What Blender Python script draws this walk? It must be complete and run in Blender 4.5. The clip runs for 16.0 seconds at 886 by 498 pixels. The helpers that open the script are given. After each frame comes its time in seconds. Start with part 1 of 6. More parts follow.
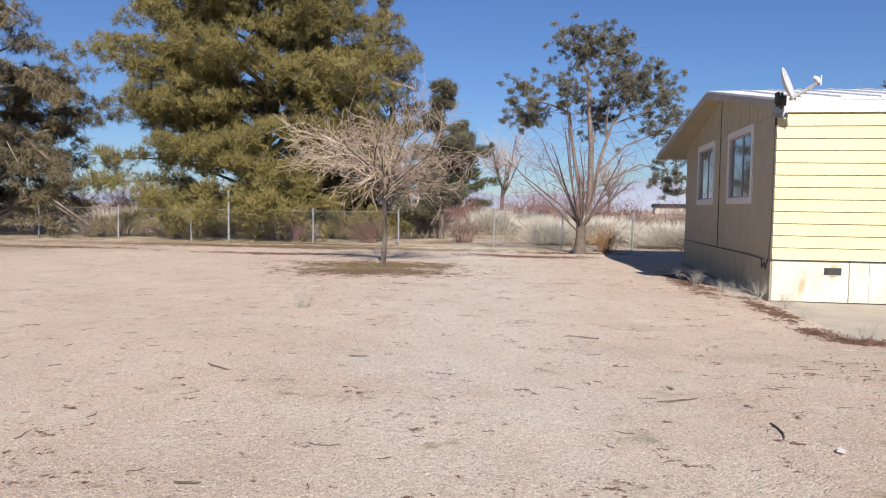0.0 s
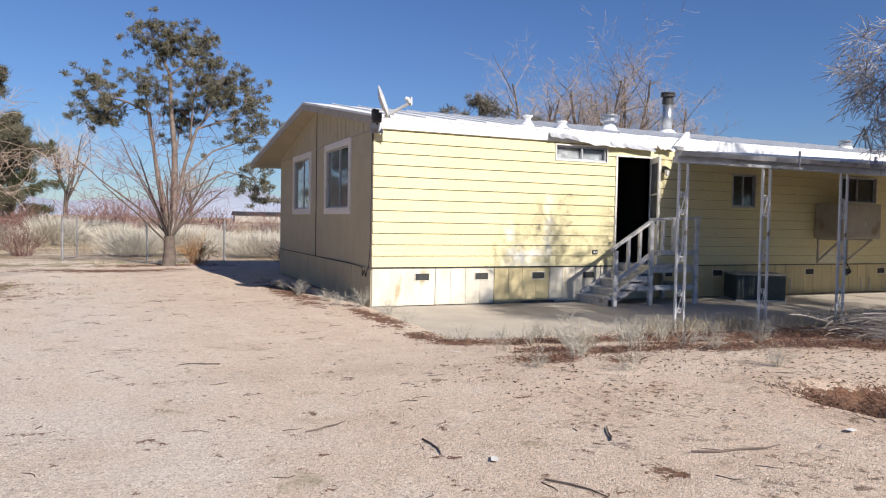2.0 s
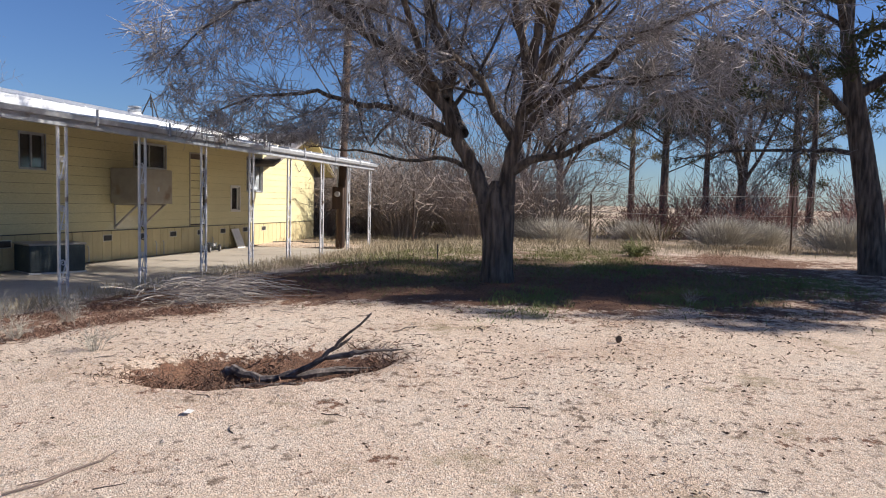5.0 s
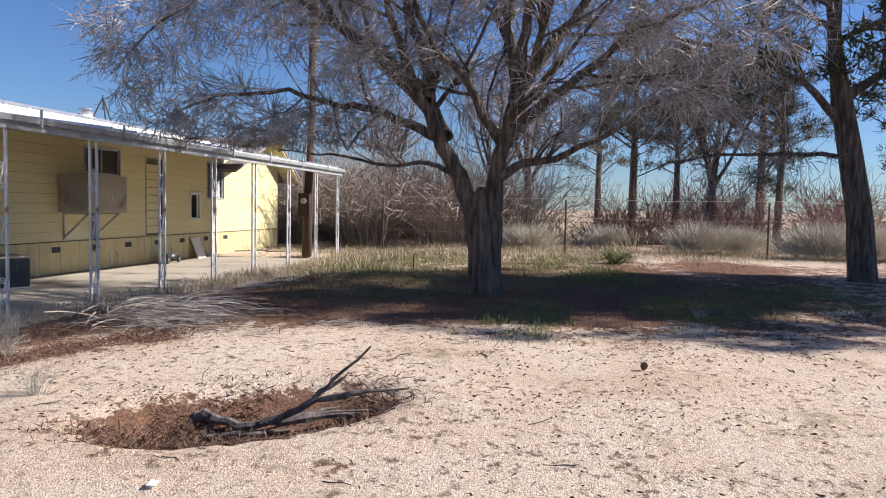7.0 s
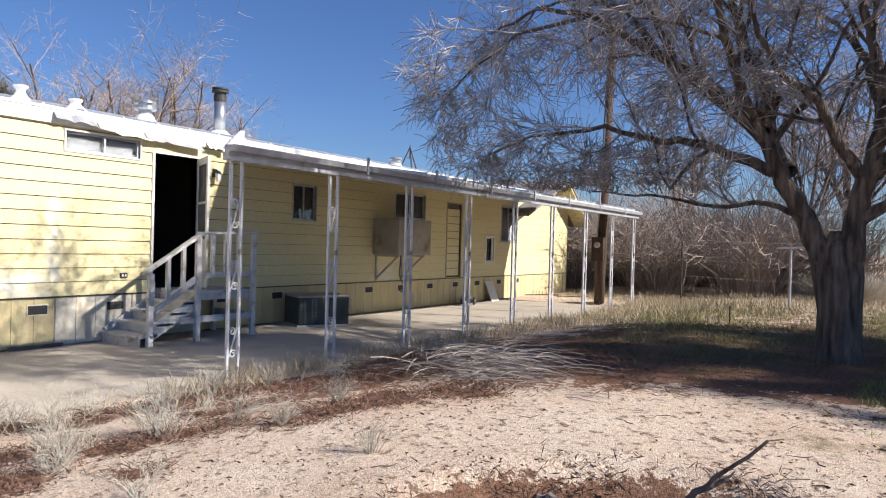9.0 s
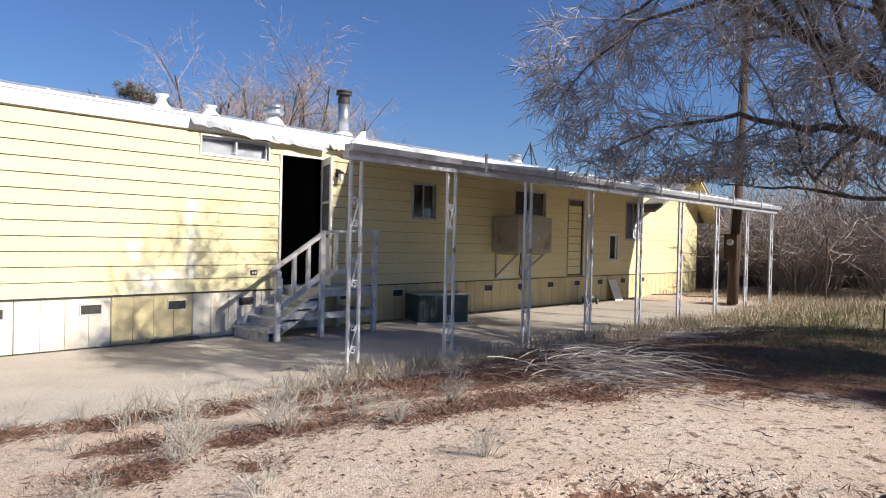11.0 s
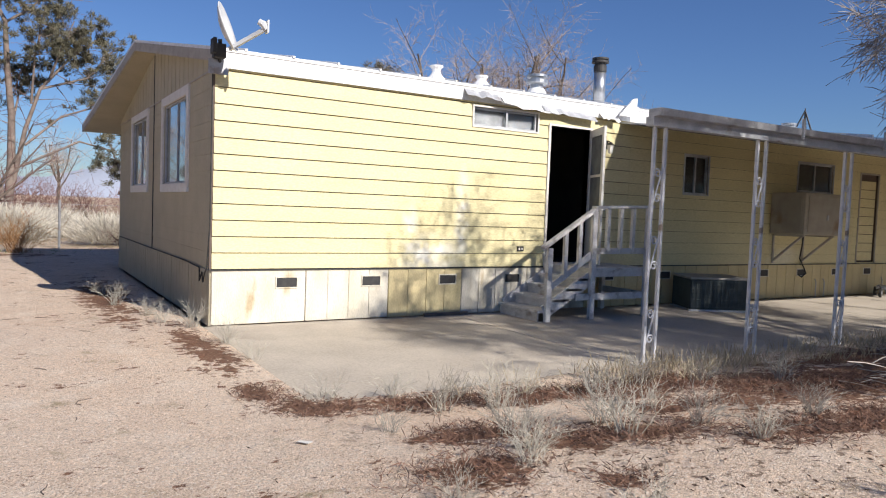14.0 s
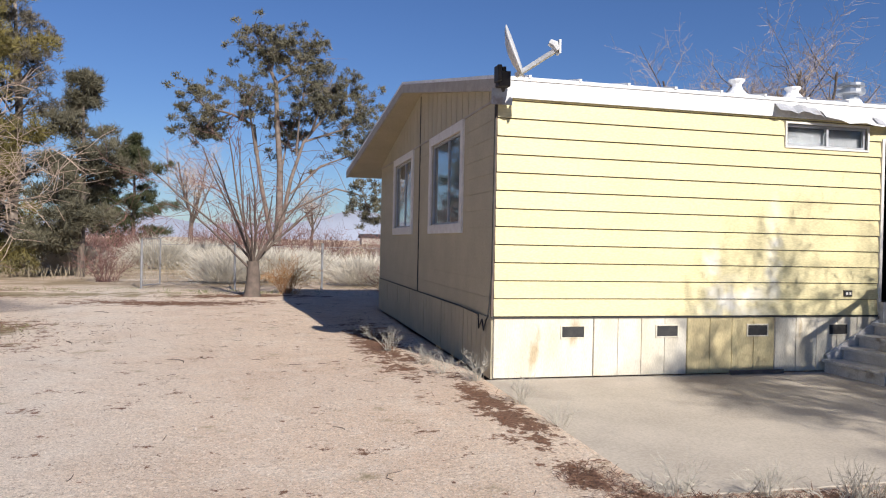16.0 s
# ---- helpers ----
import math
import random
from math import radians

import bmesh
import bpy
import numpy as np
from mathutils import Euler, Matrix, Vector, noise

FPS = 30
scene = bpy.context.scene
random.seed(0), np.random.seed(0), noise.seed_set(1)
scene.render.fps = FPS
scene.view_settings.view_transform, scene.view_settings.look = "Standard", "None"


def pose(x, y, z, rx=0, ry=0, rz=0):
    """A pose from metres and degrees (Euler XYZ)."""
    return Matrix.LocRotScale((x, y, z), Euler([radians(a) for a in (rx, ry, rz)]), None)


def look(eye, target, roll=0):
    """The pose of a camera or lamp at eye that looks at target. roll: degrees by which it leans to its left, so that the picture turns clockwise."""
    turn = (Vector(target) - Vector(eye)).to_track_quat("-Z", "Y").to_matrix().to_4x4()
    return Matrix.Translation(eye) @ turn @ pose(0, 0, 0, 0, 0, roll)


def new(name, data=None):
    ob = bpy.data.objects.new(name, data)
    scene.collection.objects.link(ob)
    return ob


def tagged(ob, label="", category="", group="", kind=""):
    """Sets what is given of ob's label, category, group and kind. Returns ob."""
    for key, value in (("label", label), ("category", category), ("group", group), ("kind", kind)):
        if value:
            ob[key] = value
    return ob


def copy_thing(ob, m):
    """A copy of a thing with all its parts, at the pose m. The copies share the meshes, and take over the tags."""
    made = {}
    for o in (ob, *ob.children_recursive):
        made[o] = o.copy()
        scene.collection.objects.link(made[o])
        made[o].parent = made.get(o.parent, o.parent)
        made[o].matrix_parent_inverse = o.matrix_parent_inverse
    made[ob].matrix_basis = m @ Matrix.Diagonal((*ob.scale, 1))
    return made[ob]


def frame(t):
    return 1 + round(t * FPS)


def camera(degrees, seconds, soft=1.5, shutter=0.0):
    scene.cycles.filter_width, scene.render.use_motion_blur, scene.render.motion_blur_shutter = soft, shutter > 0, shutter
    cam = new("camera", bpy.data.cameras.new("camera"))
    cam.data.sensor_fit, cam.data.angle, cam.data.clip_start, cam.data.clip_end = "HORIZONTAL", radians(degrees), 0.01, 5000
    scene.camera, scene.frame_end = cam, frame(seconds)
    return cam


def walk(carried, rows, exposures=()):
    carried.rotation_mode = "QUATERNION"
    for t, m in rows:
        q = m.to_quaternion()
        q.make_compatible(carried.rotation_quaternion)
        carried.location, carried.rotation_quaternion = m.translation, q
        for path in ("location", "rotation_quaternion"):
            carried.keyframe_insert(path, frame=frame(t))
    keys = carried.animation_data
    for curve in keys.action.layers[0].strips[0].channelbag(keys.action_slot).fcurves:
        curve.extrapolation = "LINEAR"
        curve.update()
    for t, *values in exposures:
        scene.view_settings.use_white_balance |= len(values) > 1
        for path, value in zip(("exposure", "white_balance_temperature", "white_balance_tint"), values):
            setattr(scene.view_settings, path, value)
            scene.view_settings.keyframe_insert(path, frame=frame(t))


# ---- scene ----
cam = camera(63.1, 16.0, soft=1.15)
PATH = [
    (0, (-3.582, -12.893, 1.485), (-3.895, -10.921, 1.369), 0.8),
    (0.5, (-3.708, -12.686, 1.526), (-3.868, -10.695, 1.429), 1.1),
    (1, (-3.826, -12.54, 1.517), (-3.667, -10.547, 1.445), 1.1),
    (1.5, (-3.924, -12.404, 1.523), (-3.414, -10.471, 1.455), 1.0),
    (2, (-3.94, -12.231, 1.518), (-3.144, -10.398, 1.442), 1.1),
    (2.5, (-3.93, -12.009, 1.523), (-2.874, -10.312, 1.441), 1.3),
    (3, (-3.935, -11.821, 1.516), (-2.578, -10.355, 1.417), 0.9),
    (3.5, (-3.934, -11.715, 1.517), (-2.347, -10.504, 1.394), 0.7),
    (4, (-3.783, -11.64, 1.506), (-2.04, -10.669, 1.368), 0.8),
    (4.3, (-3.658, -11.569, 1.524), (-1.829, -10.771, 1.391), 1.5),
    (4.5, (-3.557, -11.577, 1.508), (-1.686, -10.885, 1.367), 1.0),
    (4.7, (-3.49, -11.556, 1.504), (-1.577, -10.99, 1.366), 1.4),
    (6.8, (-2.72, -11.068, 1.541), (-0.751, -10.738, 1.423), 1.1),
    (7, (-2.657, -10.983, 1.545), (-0.695, -10.609, 1.43), 1.0),
    (7.5, (-2.486, -10.731, 1.536), (-0.558, -10.205, 1.443), 0.7),
    (8, (-2.294, -10.486, 1.554), (-0.423, -9.782, 1.494), 0.7),
    (8.5, (-2.165, -10.289, 1.559), (-0.371, -9.406, 1.531), 1.2),
    (9, (-2.073, -10.202, 1.564), (-0.385, -9.129, 1.552), 1.5),
    (9.5, (-1.967, -10.186, 1.563), (-0.425, -8.912, 1.554), 1.9),
    (9.7, (-1.97, -10.164, 1.579), (-0.5, -8.808, 1.564), 2.0),
    (12, (-1.88, -10.11, 1.537), (-0.386, -8.781, 1.504), 0.8),
    (12.5, (-1.945, -9.897, 1.541), (-0.5, -8.516, 1.483), 1.3),
    (13, (-2.028, -9.665, 1.527), (-0.717, -8.157, 1.445), 2.3),
    (13.5, (-2.077, -9.377, 1.52), (-0.979, -7.709, 1.422), 3.2),
    (14, (-2.148, -9.056, 1.517), (-1.115, -7.347, 1.409), 2.2),
    (14.5, (-2.227, -8.709, 1.53), (-1.207, -6.991, 1.435), 1.7),
    (15, (-2.337, -8.338, 1.534), (-1.473, -6.535, 1.472), 1.8),
    (15.5, (-2.431, -8.02, 1.521), (-1.739, -6.144, 1.486), 1.7),
    (16, (-2.476, -7.749, 1.508), (-2.005, -5.805, 1.488), 1.2),
]
walk(cam, [(t, look(eye, target, roll)) for t, eye, target, roll in PATH], [(0.0, 0.46, 6500, 11), (4.5, 0.54, 6500, 11), (7.0, 0.80, 6500, 11), (9.0, 0.76, 6500, 11), (12.0, 0.56, 6500, 11), (16.0, 0.40, 6500, 11)])

# ---- world, sun and exposure ----
SUN_EL, SUN_AZ = 33.3, 163.8
world = bpy.data.worlds.new("sky")
scene.world = world
world.use_nodes = True
wn = world.node_tree.nodes
sky = wn.new("ShaderNodeTexSky")
sky.sky_type = "NISHITA"
sky.sun_disc = False
sky.sun_elevation, sky.sun_rotation = radians(SUN_EL), radians(SUN_AZ)
sky.altitude, sky.air_density, sky.dust_density, sky.ozone_density = 900, 1.25, 0.0, 1.2
wn["Background"].inputs["Strength"].default_value = 0.05
deep = wn.new("ShaderNodeMix")
deep.data_type, deep.blend_type = "RGBA", "MULTIPLY"
deep.inputs["Factor"].default_value = 1.0
deep.inputs["B"].default_value = (0.59, 0.83, 1.33, 1)
world.node_tree.links.new(sky.outputs["Color"], deep.inputs["A"])
world.node_tree.links.new(deep.outputs["Result"], wn["Background"].inputs["Color"])
sun_data = bpy.data.lights.new("sun", "SUN")
sun_data.energy, sun_data.angle, sun_data.color = 5.0, radians(0.53), (1.0, 0.945, 0.87)
sun = new("sun", sun_data)
sun.matrix_world = look((0.29 * 40, -40, 0.684 * 40), (0, 0, 0))


# ---- shapes ----
class Shape:
    """Vertices and faces of one mesh."""

    def __init__(self):
        self.v, self.f = [], []

    def box(self, x0, x1, y0, y1, z0, z1, m=None):
        n = len(self.v)
        for c in ((x0, y0, z0), (x1, y0, z0), (x1, y1, z0), (x0, y1, z0), (x0, y0, z1), (x1, y0, z1), (x1, y1, z1), (x0, y1, z1)):
            self.v.append(tuple(m @ Vector(c)) if m else c)
        for q in ((0, 3, 2, 1), (4, 5, 6, 7), (0, 1, 5, 4), (1, 2, 6, 5), (2, 3, 7, 6), (3, 0, 4, 7)):
            self.f.append(tuple(n + i for i in q))
        return self

    def bar(self, a, b, w, h):
        """A square bar from a to b, w wide and h high."""
        a, b = Vector(a), Vector(b)
        d = (b - a).normalized()
        side = d.cross(Vector((0, 0, 1)))
        side = side.normalized() if side.length > 0.01 else Vector((1, 0, 0))
        up = side.cross(d)
        n = len(self.v)
        for p in (a, b):
            for i, j in ((-1, -1), (1, -1), (1, 1), (-1, 1)):
                self.v.append(tuple(p + side * i * w / 2 + up * j * h / 2))
        for q in ((0, 1, 2, 3), (7, 6, 5, 4), (0, 4, 5, 1), (1, 5, 6, 2), (2, 6, 7, 3), (3, 7, 4, 0)):
            self.f.append(tuple(n + i for i in q))
        return self

    def prism(self, outline, a, b, axis="x"):
        """An outline of two coordinates, drawn along an axis from a to b."""
        n, k = len(self.v), len(outline)
        for c in (a, b):
            for p, q in outline:
                self.v.append({"x": (c, p, q), "y": (p, c, q), "z": (p, q, c)}[axis])
        self.f.append(tuple(n + i for i in range(k)))
        self.f.append(tuple(n + k + i for i in reversed(range(k))))
        for i in range(k):
            j = (i + 1) % k
            self.f.append((n + i, n + k + i, n + k + j, n + j))
        return self

    def tube(self, path, radii, sides=6, cap=True):
        pts = [Vector(p) for p in path]
        if not hasattr(radii, "__len__"):
            radii = [radii] * len(pts)
        n = len(self.v)
        d = (pts[1] - pts[0]).normalized()
        u = d.orthogonal().normalized()
        for i, p in enumerate(pts):
            d = (pts[min(i + 1, len(pts) - 1)] - pts[max(i - 1, 0)]).normalized()
            u = u - d * u.dot(d)
            u = u.normalized() if u.length > 1e-4 else d.orthogonal().normalized()
            w = d.cross(u)
            r = radii[i]
            for s in range(sides):
                a = 2 * math.pi * s / sides
                self.v.append(tuple(p + (u * math.cos(a) + w * math.sin(a)) * r))
        for i in range(len(pts) - 1):
            for s in range(sides):
                t = (s + 1) % sides
                self.f.append((n + i * sides + s, n + i * sides + t, n + (i + 1) * sides + t, n + (i + 1) * sides + s))
        if cap:
            self.f.append(tuple(n + s for s in reversed(range(sides))))
            self.f.append(tuple(n + (len(pts) - 1) * sides + s for s in range(sides)))
        return self

    def blade(self, p, d, length, width):
        """A narrow leaf or needle tuft: a bent diamond."""
        d = d.normalized()
        s = d.orthogonal()
        s.rotate(Matrix.Rotation(random.uniform(0, 6.28), 3, d))
        n = len(self.v)
        mid = p + d * length * 0.5
        up = d.cross(s) * width * 0.35
        self.v += [tuple(p), tuple(mid + s * width / 2 + up), tuple(p + d * length), tuple(mid - s * width / 2 + up)]
        self.f.append((n, n + 1, n + 2))
        self.f.append((n, n + 2, n + 3))
        return self


def part(name, shape, material, parent=None, label="", bevel=0.0, smooth=False):
    me = bpy.data.meshes.new(name)
    me.from_pydata(shape.v, [], shape.f)
    if bevel:
        bm = bmesh.new()
        bm.from_mesh(me)
        bmesh.ops.recalc_face_normals(bm, faces=bm.faces)
        bmesh.ops.bevel(bm, geom=bm.edges[:], offset=bevel, segments=1, affect="EDGES", clamp_overlap=True)
        bm.to_mesh(me)
        bm.free()
    me.materials.append(material)
    if smooth:
        me.polygons.foreach_set("use_smooth", [True] * len(me.polygons))
    me.update()
    ob = new(name, me)
    if parent:
        ob.parent = parent
    if label:
        tagged(ob, label)
    return ob


def thing(name, label, category, at=(0, 0, 0), group="", kind="", turn=0):
    ob = new(name)
    ob.matrix_world = pose(*at, 0, 0, turn)
    return tagged(ob, label, category, group, kind)


# ---- materials ----
def mat(name, a, b, scale=6.0, rough=0.8, metal=0.0, bump=0.2, fine=120.0, spread=0.0, c=None, stretch=None, spots=0.0, spot_scale=1.5, dist=0.01):
    """Two colours mixed by noise at two scales; c: a third, for stains; spread: how far single pieces differ."""
    m = bpy.data.materials.new(name)
    m.use_nodes = True
    nt = m.node_tree
    N, L = nt.nodes, nt.links
    p = N["Principled BSDF"]
    tc = N.new("ShaderNodeTexCoord")
    src = tc.outputs["Object"]
    if stretch:
        mp = N.new("ShaderNodeMapping")
        mp.inputs["Scale"].default_value = stretch
        L.new(src, mp.inputs["Vector"])
        src = mp.outputs["Vector"]

    def noise_node(s, detail=6.0):
        n = N.new("ShaderNodeTexNoise")
        n.inputs["Scale"].default_value = s
        n.inputs["Detail"].default_value = detail
        L.new(src, n.inputs["Vector"])
        return n.outputs["Fac"]

    def ramp(fac, lo, hi):
        r = N.new("ShaderNodeMapRange")
        r.inputs["From Min"].default_value, r.inputs["From Max"].default_value = lo, hi
        L.new(fac, r.inputs["Value"])
        return r.outputs["Result"]

    def mix(fac, x, y):
        k = N.new("ShaderNodeMix")
        k.data_type = "RGBA"
        L.new(fac, k.inputs["Factor"])
        for val, sock in ((x, k.inputs["A"]), (y, k.inputs["B"])):
            if isinstance(val, tuple):
                sock.default_value = (*val, 1)
            else:
                L.new(val, sock)
        return k.outputs["Result"]

    col = mix(ramp(noise_node(scale), 0.35, 0.65), a, b)
    if c is not None:
        col = mix(ramp(noise_node(spot_scale, 8.0), 0.62 - spots, 0.72 - spots * 0.5), col, c)
    f = noise_node(fine, 3.0)
    h = N.new("ShaderNodeHueSaturation")
    L.new(col, h.inputs["Color"])
    L.new(ramp(f, 0.2, 0.8), h.inputs["Value"])
    for node in (h.inputs["Value"].links[0].from_node,):
        node.inputs["To Min"].default_value, node.inputs["To Max"].default_value = 0.82, 1.18
    col = h.outputs["Color"]
    if spread:
        g = N.new("ShaderNodeNewGeometry")
        oi = N.new("ShaderNodeObjectInfo")
        add = N.new("ShaderNodeMath")
        add.operation = "ADD"
        L.new(g.outputs["Random Per Island"], add.inputs[0])
        L.new(oi.outputs["Random"], add.inputs[1])
        r = N.new("ShaderNodeMapRange")
        r.inputs["From Max"].default_value = 2.0
        r.inputs["To Min"].default_value, r.inputs["To Max"].default_value = 1 - spread, 1 + spread
        L.new(add.outputs[0], r.inputs["Value"])
        h2 = N.new("ShaderNodeHueSaturation")
        L.new(col, h2.inputs["Color"])
        L.new(r.outputs["Result"], h2.inputs["Value"])
        col = h2.outputs["Color"]
    L.new(col, p.inputs["Base Color"])
    p.inputs["Roughness"].default_value, p.inputs["Metallic"].default_value = rough, metal
    if bump:
        bp = N.new("ShaderNodeBump")
        bp.inputs["Strength"].default_value, bp.inputs["Distance"].default_value = bump, dist
        L.new(f, bp.inputs["Height"])
        L.new(bp.outputs["Normal"], p.inputs["Normal"])
    return m


YELLOW = mat("yellow_paint", (0.66, 0.585, 0.335), (0.62, 0.545, 0.305), 2.0, 0.62, bump=0.08, fine=60, spread=0.03, c=(0.72, 0.67, 0.50), spots=-0.02, spot_scale=0.7, stretch=(0.4, 1, 1))
# for the end wall and soffits: their shade is put into the paint colour
SHADE_TAN = mat("shade_darkened_paint", (0.44, 0.39, 0.27), (0.39, 0.345, 0.24), 2.0, 0.7, bump=0.1, fine=60, spread=0.03)
SKIRT = mat("skirting_paint", (0.64, 0.60, 0.51), (0.56, 0.51, 0.40), 3.0, 0.75, bump=0.2, fine=50, spread=0.10, c=(0.42, 0.34, 0.22), spots=0.0, spot_scale=2.2, stretch=(1.5, 1, 0.5))
SKIRT_Y = mat("yellow_skirting_paint", (0.58, 0.49, 0.27), (0.52, 0.43, 0.24), 3.0, 0.75, bump=0.2, fine=50, spread=0.10, c=(0.45, 0.36, 0.2), spots=0.0, spot_scale=2.2, stretch=(1.5, 1, 0.5))
TRIM = mat("white_trim_paint", (0.72, 0.70, 0.66), (0.64, 0.61, 0.56), 8.0, 0.6, bump=0.15)
ROOF = mat("white_roof_coating", (0.82, 0.82, 0.82), (0.74, 0.74, 0.73), 1.2, 0.5, bump=0.15, fine=25, c=(0.6, 0.58, 0.54), spots=-0.03)
FASCIA = mat("weathered_fascia", (0.42, 0.39, 0.34), (0.33, 0.30, 0.26), 5.0, 0.7, bump=0.3, fine=40, stretch=(1, 1, 1))
FENCE = mat("weathered_fence_steel", (0.30, 0.30, 0.31), (0.22, 0.22, 0.225), 7.0, 0.6, 0.3, bump=0.1)
GALV = mat("galvanised_metal", (0.50, 0.51, 0.53), (0.38, 0.39, 0.41), 7.0, 0.5, 0.35, bump=0.12, fine=60, c=(0.26, 0.22, 0.19), spots=0.0, spot_scale=3.0)
UNDER = mat("shade_sheet_metal", (0.20, 0.185, 0.165), (0.13, 0.12, 0.105), 3.0, 0.7, 0.2, bump=0.1)
POSTW = mat("worn_white_metal", (0.60, 0.60, 0.62), (0.48, 0.48, 0.51), 9.0, 0.55, 0.1, bump=0.15, c=(0.25, 0.2, 0.17), spots=0.02, spot_scale=6.0)
STEEL = mat("stove_pipe_steel", (0.5, 0.52, 0.55), (0.38, 0.4, 0.42), 5.0, 0.35, 0.8, bump=0.05)
BLACK = mat("black_metal", (0.02, 0.02, 0.022), (0.04, 0.038, 0.036), 9.0, 0.6, bump=0.1)
# near-black colour stands for the unlit rooms behind the openings
DARK = mat("interior_shade", (0.035, 0.028, 0.024), (0.05, 0.04, 0.034), 3.0, 0.9)
RUBBER = mat("black_cable", (0.015, 0.015, 0.015), (0.03, 0.03, 0.03), 9.0, 0.6)
GREYW = mat("weathered_white_wood", (0.58, 0.56, 0.54), (0.46, 0.44, 0.42), 8.0, 0.8, bump=0.4, fine=70, spread=0.10, c=(0.27, 0.23, 0.2), spots=0.02, spot_scale=4.0)
CONC = mat("concrete", (0.47, 0.415, 0.345), (0.40, 0.35, 0.29), 1.3, 0.9, bump=0.25, fine=45, c=(0.33, 0.28, 0.23), spots=0.03, spot_scale=0.6)
DISH = mat("dish_grey", (0.55, 0.56, 0.57), (0.5, 0.51, 0.52), 9.0, 0.45, bump=0.05)
COOLER = mat("cooler_beige", (0.40, 0.36, 0.29), (0.34, 0.30, 0.24), 4.0, 0.65, bump=0.1, c=(0.25, 0.18, 0.12), spots=0.02)
BARK = mat("tree_bark", (0.20, 0.16, 0.13), (0.05, 0.04, 0.034), 14.0, 0.95, bump=1.0, fine=24, stretch=(1, 1, 0.16), dist=0.07)
TWIG = mat("grey_twig", (0.46, 0.425, 0.41), (0.17, 0.15, 0.143), 5.0, 0.9, bump=0.0, spread=0.6)
TWIG_L = mat("pale_twig", (0.50, 0.40, 0.32), (0.38, 0.29, 0.23), 5.0, 0.9, bump=0.0, spread=0.3)
TWIG_R = mat("reddish_twig", (0.25, 0.13, 0.11), (0.16, 0.09, 0.08), 5.0, 0.9, bump=0.0, spread=0.3)
PINE_O = mat("olive_needles", (0.185, 0.15, 0.042), (0.125, 0.105, 0.032), 0.8, 0.75, bump=0, spread=0.45, c=(0.14, 0.12, 0.05), spots=0.05, spot_scale=0.6)
PINE_G = mat("grey_green_needles", (0.15, 0.135, 0.085), (0.095, 0.09, 0.058), 0.8, 0.75, bump=0, spread=0.45, c=(0.15, 0.125, 0.08), spots=0.05, spot_scale=0.6)
PINE_B = mat("grey_brown_needles", (0.15, 0.13, 0.095), (0.105, 0.092, 0.068), 0.8, 0.8, bump=0, spread=0.4)
PINE_D = mat("dark_green_needles", (0.07, 0.075, 0.028), (0.045, 0.052, 0.02), 0.8, 0.75, bump=0, spread=0.4)
PINE_T = mat("tamarisk_foliage", (0.21, 0.165, 0.085), (0.16, 0.13, 0.075), 0.8, 0.8, bump=0, spread=0.4, c=(0.16, 0.12, 0.09), spots=0.05, spot_scale=0.6)
RABBIT = mat("pale_rabbitbrush", (0.58, 0.54, 0.46), (0.48, 0.44, 0.37), 6.0, 0.9, bump=0, spread=0.25)
STRAW = mat("dry_grass", (0.44, 0.37, 0.25), (0.34, 0.28, 0.18), 3.0, 0.9, bump=0, spread=0.3)
SAGE = mat("grey_dead_weed", (0.47, 0.44, 0.37), (0.38, 0.35, 0.29), 6.0, 0.9, bump=0, spread=0.25)
GREEN = mat("green_grass", (0.15, 0.18, 0.05), (0.20, 0.19, 0.07), 3.0, 0.85, bump=0, spread=0.3)
LITTER = mat("pine_litter", (0.20, 0.09, 0.05), (0.13, 0.065, 0.04), 6.0, 0.95, bump=0, spread=0.4)
STICK = mat("fallen_stick", (0.16, 0.12, 0.10), (0.10, 0.08, 0.065), 6.0, 0.95, bump=0.4, spread=0.3)
STONE = mat("pebble", (0.48, 0.41, 0.35), (0.36, 0.30, 0.26), 9.0, 0.9, bump=0.3, spread=0.3)
POLE = mat("brown_pole_wood", (0.095, 0.058, 0.04), (0.06, 0.038, 0.028), 7.0, 0.9, bump=0.6, stretch=(1, 1, 0.15))
PLASTIC_G = mat("dark_green_plastic", (0.06, 0.075, 0.075), (0.045, 0.055, 0.056), 8.0, 0.6)
# the blue-grey carries the haze of distance
HILL = mat("hazy_far_hills", (0.30, 0.33, 0.40), (0.26, 0.29, 0.36), 0.01, 1.0, bump=0)
SHINGLE = mat("grey_shingles", (0.24, 0.22, 0.21), (0.18, 0.165, 0.16), 6.0, 0.95, bump=0.5, fine=40)
DOOR_PANE = mat("opaque_grey_pane", (0.24, 0.25, 0.255), (0.16, 0.165, 0.17), 4.0, 0.22, bump=0)
CURTAIN = mat("pale_curtain", (0.20, 0.20, 0.205), (0.14, 0.14, 0.15), 3.0, 0.9, stretch=(6, 6, 0.5))
GLASS = bpy.data.materials.new("window_glass")
GLASS.use_nodes = True
gp = GLASS.node_tree.nodes["Principled BSDF"]
gp.inputs["Base Color"].default_value = (0.9, 0.95, 0.97, 1)
gp.inputs["Roughness"].default_value = 0.03
gp.inputs["Transmission Weight"].default_value = 1.0
gp.inputs["IOR"].default_value = 1.45


# ---- ground ----
def step(v, lo, hi):
    k = np.clip((v - lo) / (hi - lo), 0, 1)
    return k * k * (3 - 2 * k)


PIT = (1.58, -8.93)


